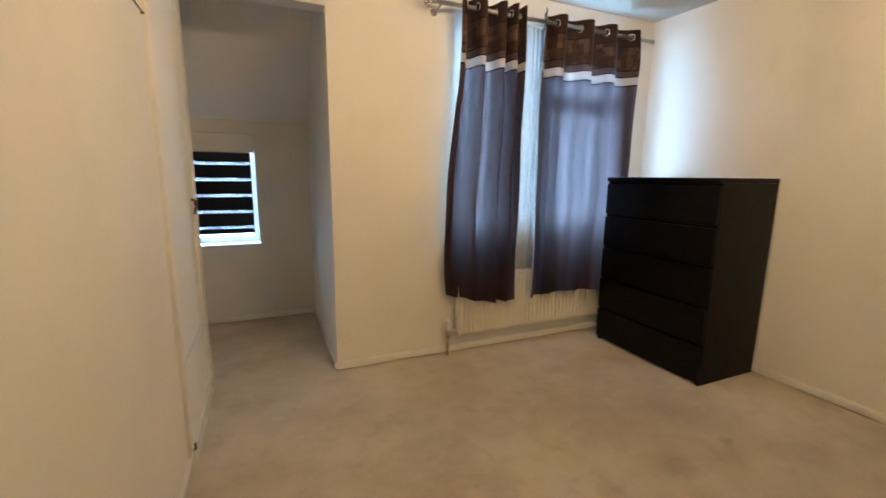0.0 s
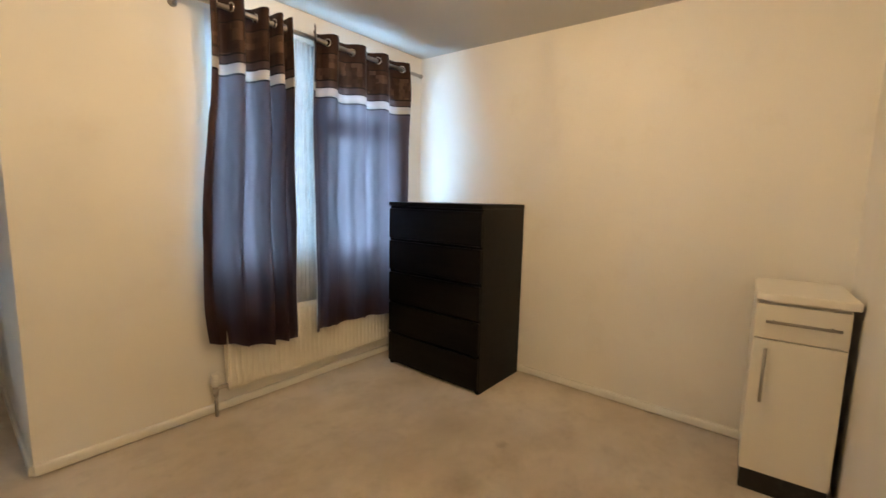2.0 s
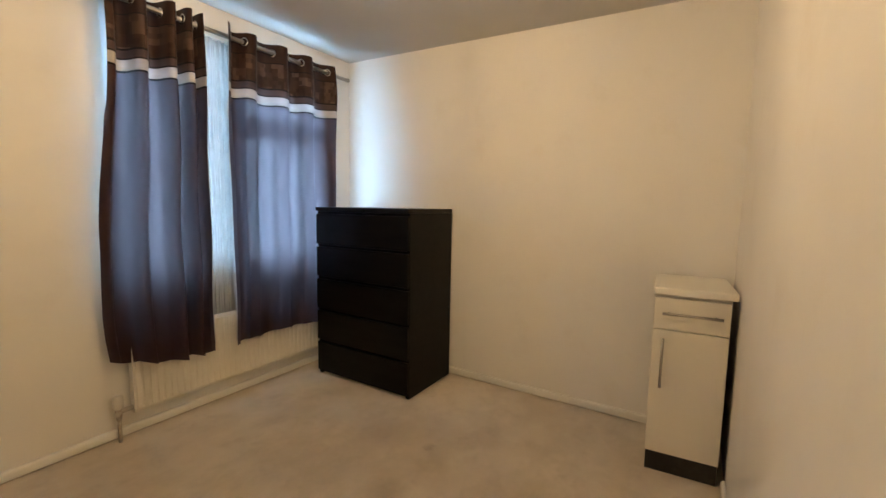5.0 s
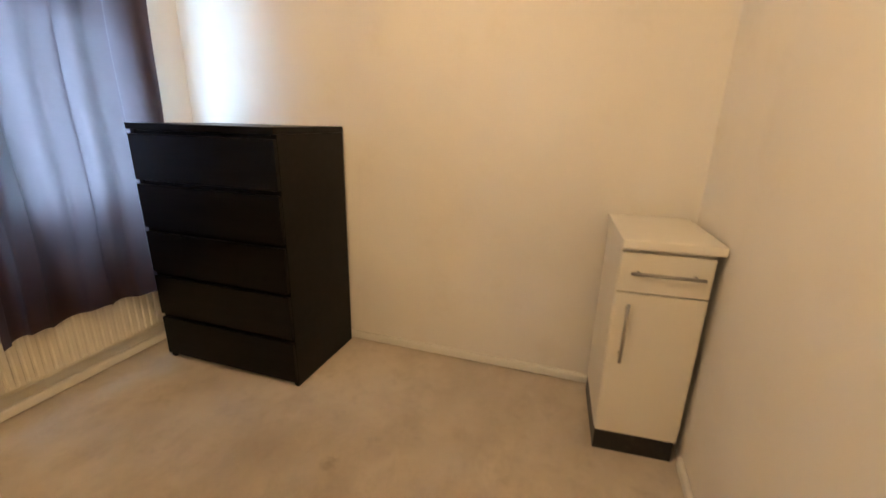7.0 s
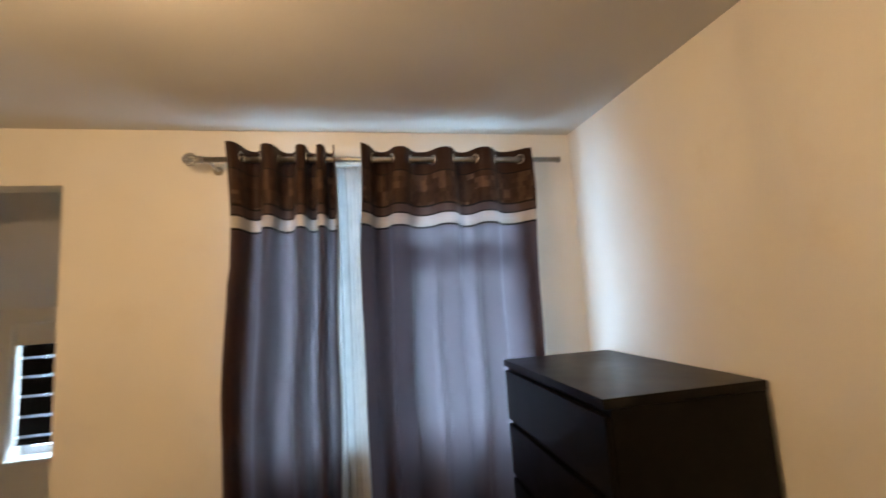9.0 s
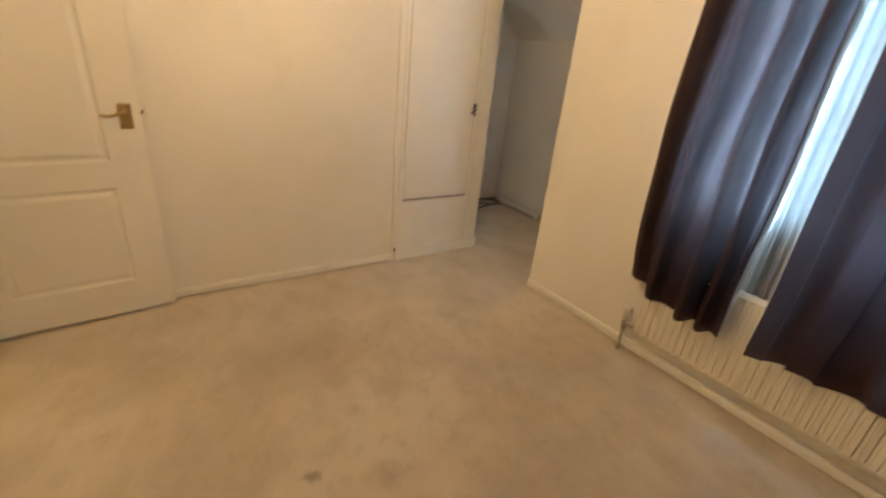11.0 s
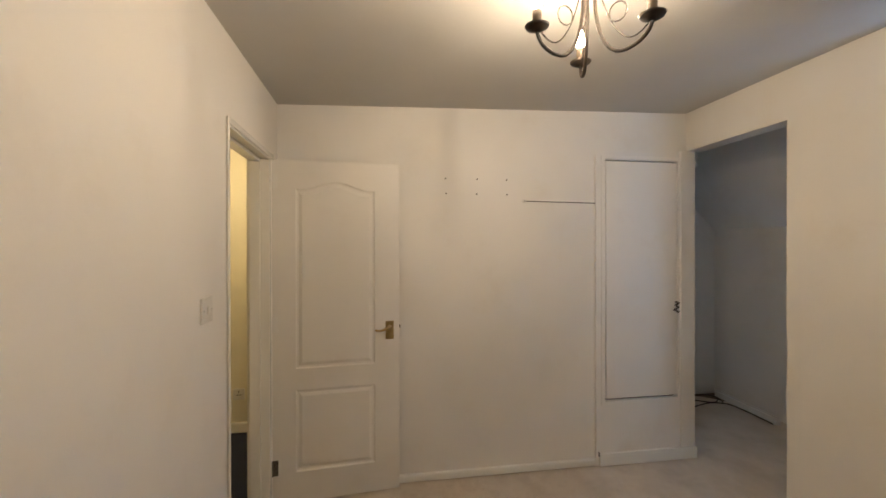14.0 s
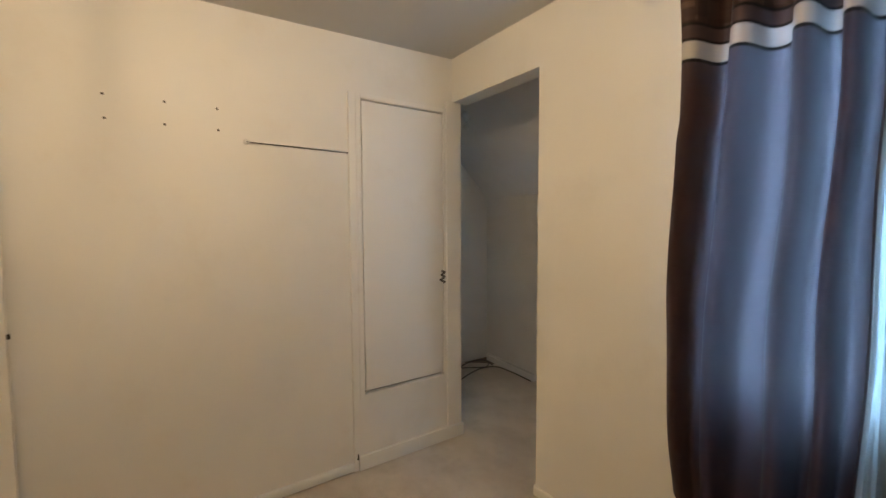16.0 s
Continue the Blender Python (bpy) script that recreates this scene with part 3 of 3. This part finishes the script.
ROD_Y, ROD_Z, RAD = 2.436, 2.154, 0.0125
rod = thing("curtain_pole", "brushed metal curtain pole with a caged ball finial", "curtain pole", 1.068, ROD_Y, ROD_Z)
part("pole", tube(bmesh.new(), [(0.02, 0, 0), (0.9, 0, 0), (1.695, 0, 0)], RAD, 16), STEEL, rod, "", True)
part("end_cap", tube(bmesh.new(), [(1.690, 0, 0), (1.696, 0, 0), (1.712, 0, 0), (1.716, 0, 0)], [0.010, 0.015, 0.015, 0.011], 16), STEEL, rod, "", True)
bm = bmesh.new()
tube(bm, [(0.0, 0, 0), (0.016, 0, 0), (0.030, 0, 0)], [0.012, 0.017, 0.013], 14)
part("collar", bm, STEEL, rod, "", True)
bm = bmesh.new()
for k in range(7):
    a = math.pi * k / 7 * 2
    tube(bm, [(-0.022 + 0.027 * math.cos(t), 0.027 * math.sin(t) * math.cos(a + 0.7 * t), 0.027 * math.sin(t) * math.sin(a + 0.7 * t)) for t in (math.pi * s / 10 for s in range(11))], 0.003, 6)
lathe(bm, [(0.002, -0.012), (0.010, -0.008), (0.0125, 0), (0.010, 0.008), (0.002, 0.012)], -0.022, 0, 0, 12)
part("finial", bm, STEEL, rod, "caged metal ball finial", True)
for x in (0.055,):
    bm = tube(bmesh.new(), [(x, 0.0, -0.010), (x, 0.02, -0.016), (x, N - ROD_Y - 0.005, -0.016)], 0.006, 8)
    tube(bm, [(x, N - ROD_Y - 0.006, -0.016), (x, N - ROD_Y - 0.001, -0.016)], [0.020, 0.022], 14)
    part("bracket", bm, STEEL, rod, "", True)


def curtain(label, xa, xb, bottom, waves, phase, amp, seed, hem, flare, sag, bulge):
    """Eyelet curtain from xa to xb; bottom gives its ends at the hem (for the bunched one, how far its free side swings out and is tucked in), flare the lean of its sides."""
    ob = thing("curtain", label, "curtain", xa, ROD_Y, hem, group="eyelet curtains")
    rnd = random.Random(seed)
    warp = [rnd.uniform(-1, 1) for _ in range(8)]
    arc = (xb - xa) * 1.9

    def fold(u, z0, z1, s):
        z = z0 + (z1 - z0) * s
        down = min(max((2.21 - z) / 1.80, 0), 1)
        ua = u + 0.012 * math.sin(2 * math.pi * u * 2 + 3 * warp[0]) * (1 + down)
        if not flare[2]:
            left = xa + (bottom[0] - xa) * down ** 1.4 + flare[0] * math.sin(math.pi * down) + 0.006 * math.sin(9 * down + warp[1])
        else:
            notch, belly, tuck = (min(max(v, 0), 1) for v in ((1.66 - z) / 0.07, (1.58 - z) / 0.55, (0.66 - z) / 0.30))
            left = xa + 0.005 * math.sin(9 * down + warp[1]) - 0.008 * notch - bottom[0] * belly * belly * (3 - 2 * belly) + bottom[2] * tuck * tuck
        right = xb + (bottom[1] - xb) * down ** 1.2 + flare[1] * math.sin(math.pi * down)
        a = amp * (1 - 0.25 * down + 0.22 * down * math.sin(5 * u + 4 * warp[2]))
        ang = 2 * math.pi * (waves * ua + phase) + 0.5 * down * math.sin(3.1 * u + warp[3] * 3)
        y = -a * math.sin(ang)
        y += 0.012 * down * math.sin(2 * ang + warp[4] * 3) + 0.020 * down * math.sin(2.3 * u * math.pi + warp[5] * 3)
        hang = min(max((down - 0.16) * 4, 0), 1)
        curl = bulge * (1 - 0.3 * down) + (0.05 if flare[2] else 0.34) * hang
        across = u * (1.55 - 0.55 * u) if flare[2] else u * (0.88 + 0.12 * u)
        x = left + (right - left) * (across - curl / (2 * math.pi * waves) * math.sin(2 * ang))
        x += 0.004 * math.sin(14 * down + 6 * u + warp[6])
        # hem sags where the cloth swings out; the outer corner is gathered up
        lift = 0.010 * math.sin(ang + 0.6) * down
        if flare[2]:
            lift += flare[2] * max(0, 1 - u / 0.45) * down ** 5
        if flare[2]:
            y += (0.100 * down - 0.030 * (1 - down) ** 2) * max(0, 1 - u / 0.3)
        else:
            y -= 0.045 * max(0, 1 - u / 0.10) ** 2
            y = y * (1 - 0.5 * max(0, u - 0.8) * 5) - 0.035 * max(0, (u - 0.7) / 0.3) ** 2 * min(1, down * 6 + 0.3)
        return (x - xa, y - (sag + 0.018 * down * min(u * 3, 1)) * down), z + lift - hem

    def strip(name, mat, z0, z1, nv, text=""):
        part(name, sheet(fold, z0, z1, int(46 * waves), nv, arc), mat, ob, text, True)

    strip("drop", DRAPE, hem, 1.824, 70)

    def lining(u, z0, z1, s):
        (x, y), z = fold(u, z0, z1, s)
        (xb2, yb2), _ = fold(u + 0.002, z0, z1, s)
        side = Vector((-(yb2 - y), xb2 - x)).normalized() * 0.006
        return (x + side.x, y + side.y), z

    part("lining", sheet(lining, hem + 0.03, 2.10, int(46 * waves), 60, arc), LINING, ob, "white cotton lining", True)
    # unseen extra layer behind the bunched curtain, added to dim the daylight
    if flare[2]:

        def inner(u, z0, z1, s):
            (x, y), z = lining(u, z0, z1, s)
            return (x + 0.002, y + 0.012), z

        part("dimming_layer", sheet(inner, hem + 0.04, 2.08, int(30 * waves), 40, arc), DIMMING_CLOTH, ob, "unseen white layer added to dim the daylight", True)
    strip("seam", SEAM, 1.824, 1.834, 1)
    strip("stripe", STRIPE, 1.834, 1.884, 3, "white satin stripe")
    strip("seam", SEAM, 1.884, 1.892, 1)
    strip("border", BORDER, 1.892, 1.928, 2)
    strip("seam", SEAM, 1.928, 1.937, 1)
    strip("patterned_band", JACQUARD, 1.937, 2.088, 6, "brown band woven with squares")
    strip("seam", SEAM, 2.088, 2.094, 1)
    strip("header", HEADER, 2.094, 2.206, 6, "dark brown eyelet heading")
    for k in range(int(waves * 2 + 2)):
        u = (k / 2 - phase) / waves
        if 0.02 < u < 0.98:
            (px, py), pz = fold(u, ROD_Z, ROD_Z, 0)
            (qx, qy), _ = fold(u + 0.006, ROD_Z, ROD_Z, 0)
            t = Vector((qx - px, qy - py, 0)).normalized()
            c = Vector((px, py, pz))
            ring = []
            for a in range(19):
                w = 2 * math.pi * a / 18
                ring.append(c + 0.0215 * (math.cos(w) * t + math.sin(w) * Vector((0, 0, 1))))
            part("eyelet", tube(bmesh.new(), ring, 0.0048, 8, False), CHROME, ob, "chrome eyelet", True)
    return ob


curtain("brown eyelet curtain bunched up, half drawn across the window", 1.218, 1.668, (0.040, 1.650, 0.020), 4.0, 0.25, 0.060, 3, 0.365, (0.0, 0.0, 0.055), 0.015, 0.34)
curtain("brown eyelet curtain drawn flat across the window", 1.772, 2.618, (1.762, 2.560), 4.0, 0.25, 0.042, 8, 0.372, (0.0, 0.0, 0.0), 0.01, 0.14)

net = thing("net_curtain", "white sheer net curtain gathered behind the drapes", "net curtain", 1.635, 2.515, 0.54)


def net_fold(u, z0, z1, s):
    z = z0 + (z1 - z0) * s
    x = 0.350 * u
    return (x, 0.009 * math.sin(2 * math.pi * 8 * u + 2.5 * math.sin(9 * u)) + 0.006 * math.sin(2 * math.pi * 19 * u + 2) + 0.010 * math.sin(7 * u + z)), z - 0.54


part("cloth", sheet(net_fold, 0.54, 2.140, 260, 14, 1.2), NET, net, "", True)
part("heading", tube(bmesh.new(), [(0, 0, 1.602), (0.350, 0, 1.602)], 0.005, 8), PLASTIC, net)

# ---- radiator ----
rad = thing("radiator", "white ribbed panel radiator below the window", "radiator", 1.283, N, 0.130)
RL, RH = 1.36, 0.42
bm = bmesh.new()
pitch = 0.0335
n = int(RL / pitch)
xs, ys = [], []
for k in range(n):
    for f, d in ((0.0, 0.0), (0.22, 0.0), (0.36, 0.0055), (0.86, 0.0055)):
        xs.append(k * pitch + f * pitch), ys.append(-0.070 - d)
low = [[bm.verts.new((x, y if h not in (0, 1) else -0.066, h * RH)) for x, y in zip(xs, ys)] for h in (0, 0.045, 0.07, 0.93, 0.955, 1)]
for j, row in enumerate(low):
    for i, v in enumerate(row):
        if j in (1, 4):
            v.co.y = -0.0745
for a, b in zip(low, low[1:]):
    for i in range(len(xs) - 1):
        bm.faces.new((a[i], a[i + 1], b[i + 1], b[i]))
box(bm, 0, xs[-1], -0.065, -0.045, 0.002, RH - 0.002)
part("panel", bm, ENAMEL, rad)
part("end_cover", boxed(-0.004, 0.003, -0.076, -0.030, 0, RH, bevel=0.0015), ENAMEL, rad)
part("end_cover", boxed(xs[-1] - 0.002, xs[-1] + 0.005, -0.076, -0.030, 0, RH, bevel=0.0015), ENAMEL, rad)
for x in (0.2, 1.1):
    part("wall_bracket", boxed(x, x + 0.04, -0.046, -0.001, 0.03, 0.39), ENAMEL, rad)
vx, vy = -0.066, -0.055
part("valve_body", tube(tube(bmesh.new(), [(vx, vy, 0.002), (vx, vy, 0.02), (vx, vy, 0.055)], [0.013, 0.017, 0.015], 12), [(vx, vy, 0.030), (-0.03, vy, 0.030), (-0.002, vy, 0.030)], [0.014, 0.013, 0.012], 12),
     COPPER, rad, "tarnished brass radiator valve", True)
part("valve_head", lathe(bmesh.new(), [(0.017, 0.046), (0.023, 0.052), (0.0245, 0.066), (0.0225, 0.100), (0.020, 0.112), (0.010, 0.117)], vx, vy, 0, 16), PLASTIC, rad, "white plastic valve cap")
part("pipe", tube(bmesh.new(), [(vx, vy, -0.134), (vx, vy, -0.06), (vx, vy, 0.004)], 0.0090, 12), COPPER, rad, "grimy painted pipe", True)
part("nut", lathe(bmesh.new(), [(0.013, -0.012), (0.0135, 0.004)], vx, vy, 0, 6), STEEL, rad)

# ---- chest of drawers ----
CX0, CX1, CY0, CY1, CH = 2.370, 2.884, 1.555, 2.355, 1.194
chest = thing("chest_of_drawers", "tall black-brown wooden chest of five drawers", "chest of drawers", CX0, CY0, 0)
D, WID = CX1 - CX0, CY1 - CY0
part("top", boxed(0, D, 0, WID, CH - 0.028, CH, bevel=0.002), BLACK, chest)
part("side_panel", boxed(0.020, D - 0.004, 0.0, 0.026, 0.0, CH - 0.0285, bevel=0.0015), BLACK, chest)
part("side_panel", boxed(0.020, D - 0.004, WID - 0.026, WID, 0.0, CH - 0.0285, bevel=0.0015), BLACK, chest)
part("back_panel", boxed(D - 0.012, D - 0.005, 0.0265, WID - 0.0265, 0.03, CH - 0.029), BLACK, chest)
part("plinth", boxed(0.045, 0.060, 0.0265, WID - 0.0265, 0.0, 0.040), BLACK, chest)
pitch = (CH - 0.028 - 0.028) / 5
for k in range(5):
    z0 = 0.028 + k * pitch
    part("drawer_front", boxed(0.002, 0.0195, 0.0025, WID - 0.0025, z0 + 0.002, z0 + pitch - 0.019, bevel=0.0018), BLACK, chest)
    part("grip_rail", boxed(0.024, 0.040, 0.0265, WID - 0.0265, z0 + pitch - 0.050, z0 + pitch - 0.004), BLACK, chest)
    if k in (0, 2, 3, 4):
        part("chip", boxed(0.0035, 0.017, WID - 0.0028, WID - 0.0012, z0 + pitch - 0.034, z0 + pitch - 0.022, bevel=0.0004), RAW, chest, "pale chipped veneer edge")

# ---- narrow kitchen unit ----
KX, KY0, KY1 = 2.464, -0.064, 0.228
unit = thing("base_unit", "narrow white kitchen base unit with drawer and door", "kitchen unit", KX, KY0, 0, 3.5)
kw, kd = KY1 - KY0, 0.400
part("carcass", boxed(0.020, kd, 0.0, kw, 0.095, 0.836, bevel=0.001), UNIT, unit)
part("plinth", boxed(0.014, kd, 0.004, kw - 0.004, 0.0, 0.0945), PLINTH, unit, "black plinth")
door_k = part("cupboard_door", boxed(0.0, 0.0185, 0.002, kw - 0.002, 0.098, 0.676, bevel=0.0015), UNIT, unit)
drawer_k = part("drawer_front", boxed(0.0, 0.0185, 0.002, kw - 0.002, 0.682, 0.824, bevel=0.0015), UNIT, unit)


def bar_handle(parent, p, q):
    p, q = Vector(p), Vector(q)
    d = (q - p).normalized()
    bm = tube(bmesh.new(), [p, (p + q) / 2, q], 0.0060, 12)
    for c in (p + d * 0.025, q - d * 0.025):
        tube(bm, [c, c + Vector((0.030, 0, 0))], 0.0045, 10)
    part("bar_handle", bm, STEEL, parent, "brushed steel bar handle", True)


bar_handle(drawer_k, (-0.028, 0.030, 0.757), (-0.028, kw - 0.035, 0.757))
bar_handle(door_k, (-0.030, kw - 0.043, 0.418), (-0.030, kw - 0.043, 0.645))
top_k = thing("worktop", "short white worktop with rounded front edge", "worktop", KX, KY0, 0.838, 3.5)
part("slab", boxed(-0.018, 0.426, -0.018, kw + 0.004, 0.0, 0.034, bevel=0.007, segs=3), WORKTOP, top_k)

# ---- chandelier ----
LX, LY = CHX, CHY
LZ = ceiling_z(LY)
lamp = thing("chandelier", "dark bronze three-arm chandelier with lit candle bulbs", "chandelier", LX, LY, LZ)
part("ceiling_rose", lathe(bmesh.new(), [(0.006, -0.046), (0.020, -0.042), (0.042, -0.020), (0.050, -0.004), (0.050, -0.0005)], seg=28), IRON, lamp, "", True)
part("stem", tube(bmesh.new(), [(0, 0, -0.030), (0, 0, -0.05)], 0.005, 10), IRON, lamp, "", True)
part("hub", lathe(bmesh.new(), [(0.010, -0.060), (0.020, -0.054), (0.022, -0.047), (0.012, -0.040), (0.006, -0.036)], seg=16), IRON, lamp, "", True)
R = 0.167
for k in range(3):
    a = radians(CHA + 120 * k)
    c, s = math.cos(a), math.sin(a)

    def at(r, z, side=0.0):
        return (c * r - s * side, s * r + c * side, z - LZ)

    path = []
    for i in range(7):
        path.append(at(0.016 + 0.002 * i / 6, 2.240 - 0.110 * i / 6))
    for i in range(1, 15):
        w = math.pi * (1 + i / 14.0)
        path.append(at(0.0925 + 0.0745 * math.cos(w), 2.130 + (0.172 if i <= 7 else 0.172) * math.sin(w) * (1.0 if i <= 7 else 0.72 + 0.28 * (14 - i) / 7)) if i <= 7
                    else at(0.0925 + 0.0745 * math.cos(w), 1.958 + (1 + math.sin(w)) * 0.060))
    part("arm", tube(bmesh.new(), path, 0.0052, 10), IRON, lamp, "", True)
    scroll = []
    for i in range(34):
        w = i / 33
        if w < 0.62:
            v = w / 0.62
            scroll.append(at(0.156 - 0.100 * v, 2.010 - 0.030 * math.sin(math.pi * v) + 0.048 * v ** 2, 0.004))
        else:
            v = (w - 0.62) / 0.38
            g = -0.5 + 2 * math.pi * v
            scroll.append(at(0.080 - 0.024 * math.cos(g - 0.3), 2.070 + 0.027 * math.sin(g - 0.3), 0.004))
    part("scroll", tube(bmesh.new(), scroll, 0.0021, 6), IRON, lamp, "", True)
    rib = [at(0.057 - 0.036 * v - 0.010 * math.sin(math.pi * v), 2.058 + 0.184 * v, 0.004) for v in (i / 8 for i in range(9))]
    part("rib", tube(bmesh.new(), rib, 0.0021, 6), IRON, lamp, "", True)
    bx, by, _ = at(R, 0)
    dish = part("drip_pan", lathe(bmesh.new(), [(0.007, 2.011 - LZ), (0.014, 2.014 - LZ), (0.030, 2.022 - LZ), (0.0335, 2.028 - LZ), (0.031, 2.028 - LZ), (0.012, 2.022 - LZ)], bx, by, 0, 24), IRON, lamp, "", True)
    part("candle_sleeve", lathe(bmesh.new(), [(0.0125, 2.021 - LZ), (0.0125, 2.070 - LZ), (0.010, 2.072 - LZ)], bx, by, 0, 16), CREAM, lamp, "dull cream candle sleeve", True)
    part("bulb", lathe(bmesh.new(), [(0.008, 2.0725 - LZ), (0.0130, 2.084 - LZ), (0.0138, 2.096 - LZ), (0.0115, 2.112 - LZ), (0.0055, 2.128 - LZ), (0.0025, 2.138 - LZ), (0.0012, 2.148 - LZ)], bx, by, 0, 16), BULB, lamp, "glowing candle-shaped bulb", True)

# pendant on the landing
pend = thing("pendant_lamp", "bare lit bulb hanging from the landing ceiling", "pendant lamp", -0.30, -0.74, TOP)
part("flex", tube(bmesh.new(), [(0, 0, 0), (0, 0, -0.25)], 0.003, 8), PLASTIC, pend)
part("lamp_holder", lathe(bmesh.new(), [(0.018, -0.30), (0.018, -0.25), (0.006, -0.24)], seg=14), PLASTIC, pend)
part("bulb", lathe(bmesh.new(), [(0.004, -0.405), (0.022, -0.395), (0.030, -0.365), (0.024, -0.335), (0.013, -0.302)], seg=18), DIM, pend, "glowing bulb", True)

# ---- alcove: small window, blind, cables ----
win2 = thing("window_2", "small white plastic window with deep reveal", "window", kind="structure")
part("window_frame", holed_slab([SX0, SX0 + 0.06, SX1 - 0.05, SX1], [SZ0, SZ0 + 0.055, SZ1 - 0.05, SZ1], [(SX0 + 0.06, SX1 - 0.05, SZ0 + 0.055, SZ1 - 0.05)],
     lambda u, v, w: (u, AN + 0.14 + w, v), 0.06), UPVC, win2)
pane = part("pane", boxed(SX0 + 0.055, SX1 - 0.045, AN + 0.168, AN + 0.173, SZ0 + 0.05, SZ1 - 0.045), GLASS, win2)
pane.visible_shadow = False
part("window_sill", boxed(SX0 + 0.002, SX1 + 0.012, AN - 0.018, AN + 0.139, SZ0 - 0.012, SZ0 + 0.008, bevel=0.004), UPVC, win2)
blind = thing("roller_blind", "black day-and-night blind with bright slits between bands", "blind", SX0 + 0.006, AN + 0.060, 0.722)
bw = 0.553
SLITS = (0.044, 0.169, 0.298, 0.423, 0.547)
part("cassette", boxed(-0.004, bw + 0.030, -0.030, 0.034, 0.632, 0.774, bevel=0.004), ALCOVE, blind, "pale box above the blind")
part("bottom_bar", boxed(0.004, bw - 0.004, -0.004, 0.012, -0.008, 0.010, bevel=0.003), BLIND, blind)
low = 0.010
for z in SLITS:
    part("band", boxed(0.004, bw - 0.004, 0.003, 0.0055, low, z - 0.0085), BLIND, blind)
    part("slit_cloth", boxed(0.004, bw - 0.004, 0.0035, 0.005, z - 0.008, z + 0.008), SHEER, blind)
    low = z + 0.0085
part("band", boxed(0.004, bw - 0.004, 0.003, 0.0055, low, 0.634), BLIND, blind)

# bare corner patch; its dark colour also holds the corner's shade
bm = bmesh.new()
corner = [(AW + 0.004, 3.44), (-1.19, 3.55), (-1.09, 3.64), (-1.00, AN - 0.02), (AW + 0.004, AN - 0.004)]
for z in (0.0005, 0.004):
    bm.faces.new([bm.verts.new((x, y, z)) for x, y in corner])
bm.verts.ensure_lookup_table()
for i in range(5):
    bm.faces.new([bm.verts[k] for k in (i, (i + 1) % 5, 5 + (i + 1) % 5, 5 + i)])
bmesh.ops.recalc_face_normals(bm, faces=bm.faces)
structure("floor_bare_corner", bm, BOARDS, "bare floorboards where the carpet is turned back, darkened for corner shade", "floor")

board = thing("loose_skirting", "loose length of skirting board lying on the carpet", "board", -0.87, 3.668, 0.001, -4)
part("plank", boxed(-0.33, 0.34, -0.020, 0.020, 0, 0.055, bevel=0.006), TRIM, board)
for seed, pts in ((1, [(-0.93, 2.98), (-1.10, 3.22), (-1.21, 3.42), (-1.23, 3.58), (-1.16, 3.64), (-1.02, 3.60)]), (2, [(-0.82, 2.96), (-0.90, 3.12), (-0.99, 3.33), (-1.02, 3.48), (-0.97, 3.60), (-0.80, 3.62), (-0.52, 3.60)]),
                  (3, [(-1.02, 3.00), (-1.16, 3.20), (-1.10, 3.36), (-1.02, 3.50), (-1.08, 3.60)])):
    cable = thing("cable", "dark loose cable lying on the alcove carpet", "cable", pts[0][0], pts[0][1], 0, group="loose cables")
    path = []
    for i in range(len(pts) - 1):
        p0, p1, p2, p3 = (Vector(pts[min(max(i + d, 0), len(pts) - 1)]) for d in (-1, 0, 1, 2))
        for s in range(8):
            t = s / 8
            q = 0.5 * (2 * p1 + (p2 - p0) * t + (2 * p0 - 5 * p1 + 4 * p2 - p3) * t ** 2 + (3 * p1 - p0 - 3 * p2 + p3) * t ** 3)
            path.append((q.x - pts[0][0], q.y - pts[0][1], 0.006 + 0.003 * seed))
    part("lead", tube(bmesh.new(), path, 0.0055, 8), RUBBER, cable, "", True)

holder = thing("lamp_holder", "small white lamp holder on the sloping ceiling", "lamp holder", -0.79, 3.105, 2.213)
part("base", lathe(bmesh.new(), [(0.020, -0.060), (0.022, -0.030), (0.042, -0.012), (0.042, 0.02)], seg=20), PLASTIC, holder, "", True)
part("bulb", lathe(bmesh.new(), [(0.003, -0.118), (0.018, -0.112), (0.027, -0.094), (0.022, -0.072), (0.014, -0.060)], seg=18), PLASTIC, holder, "unlit opal bulb", True)
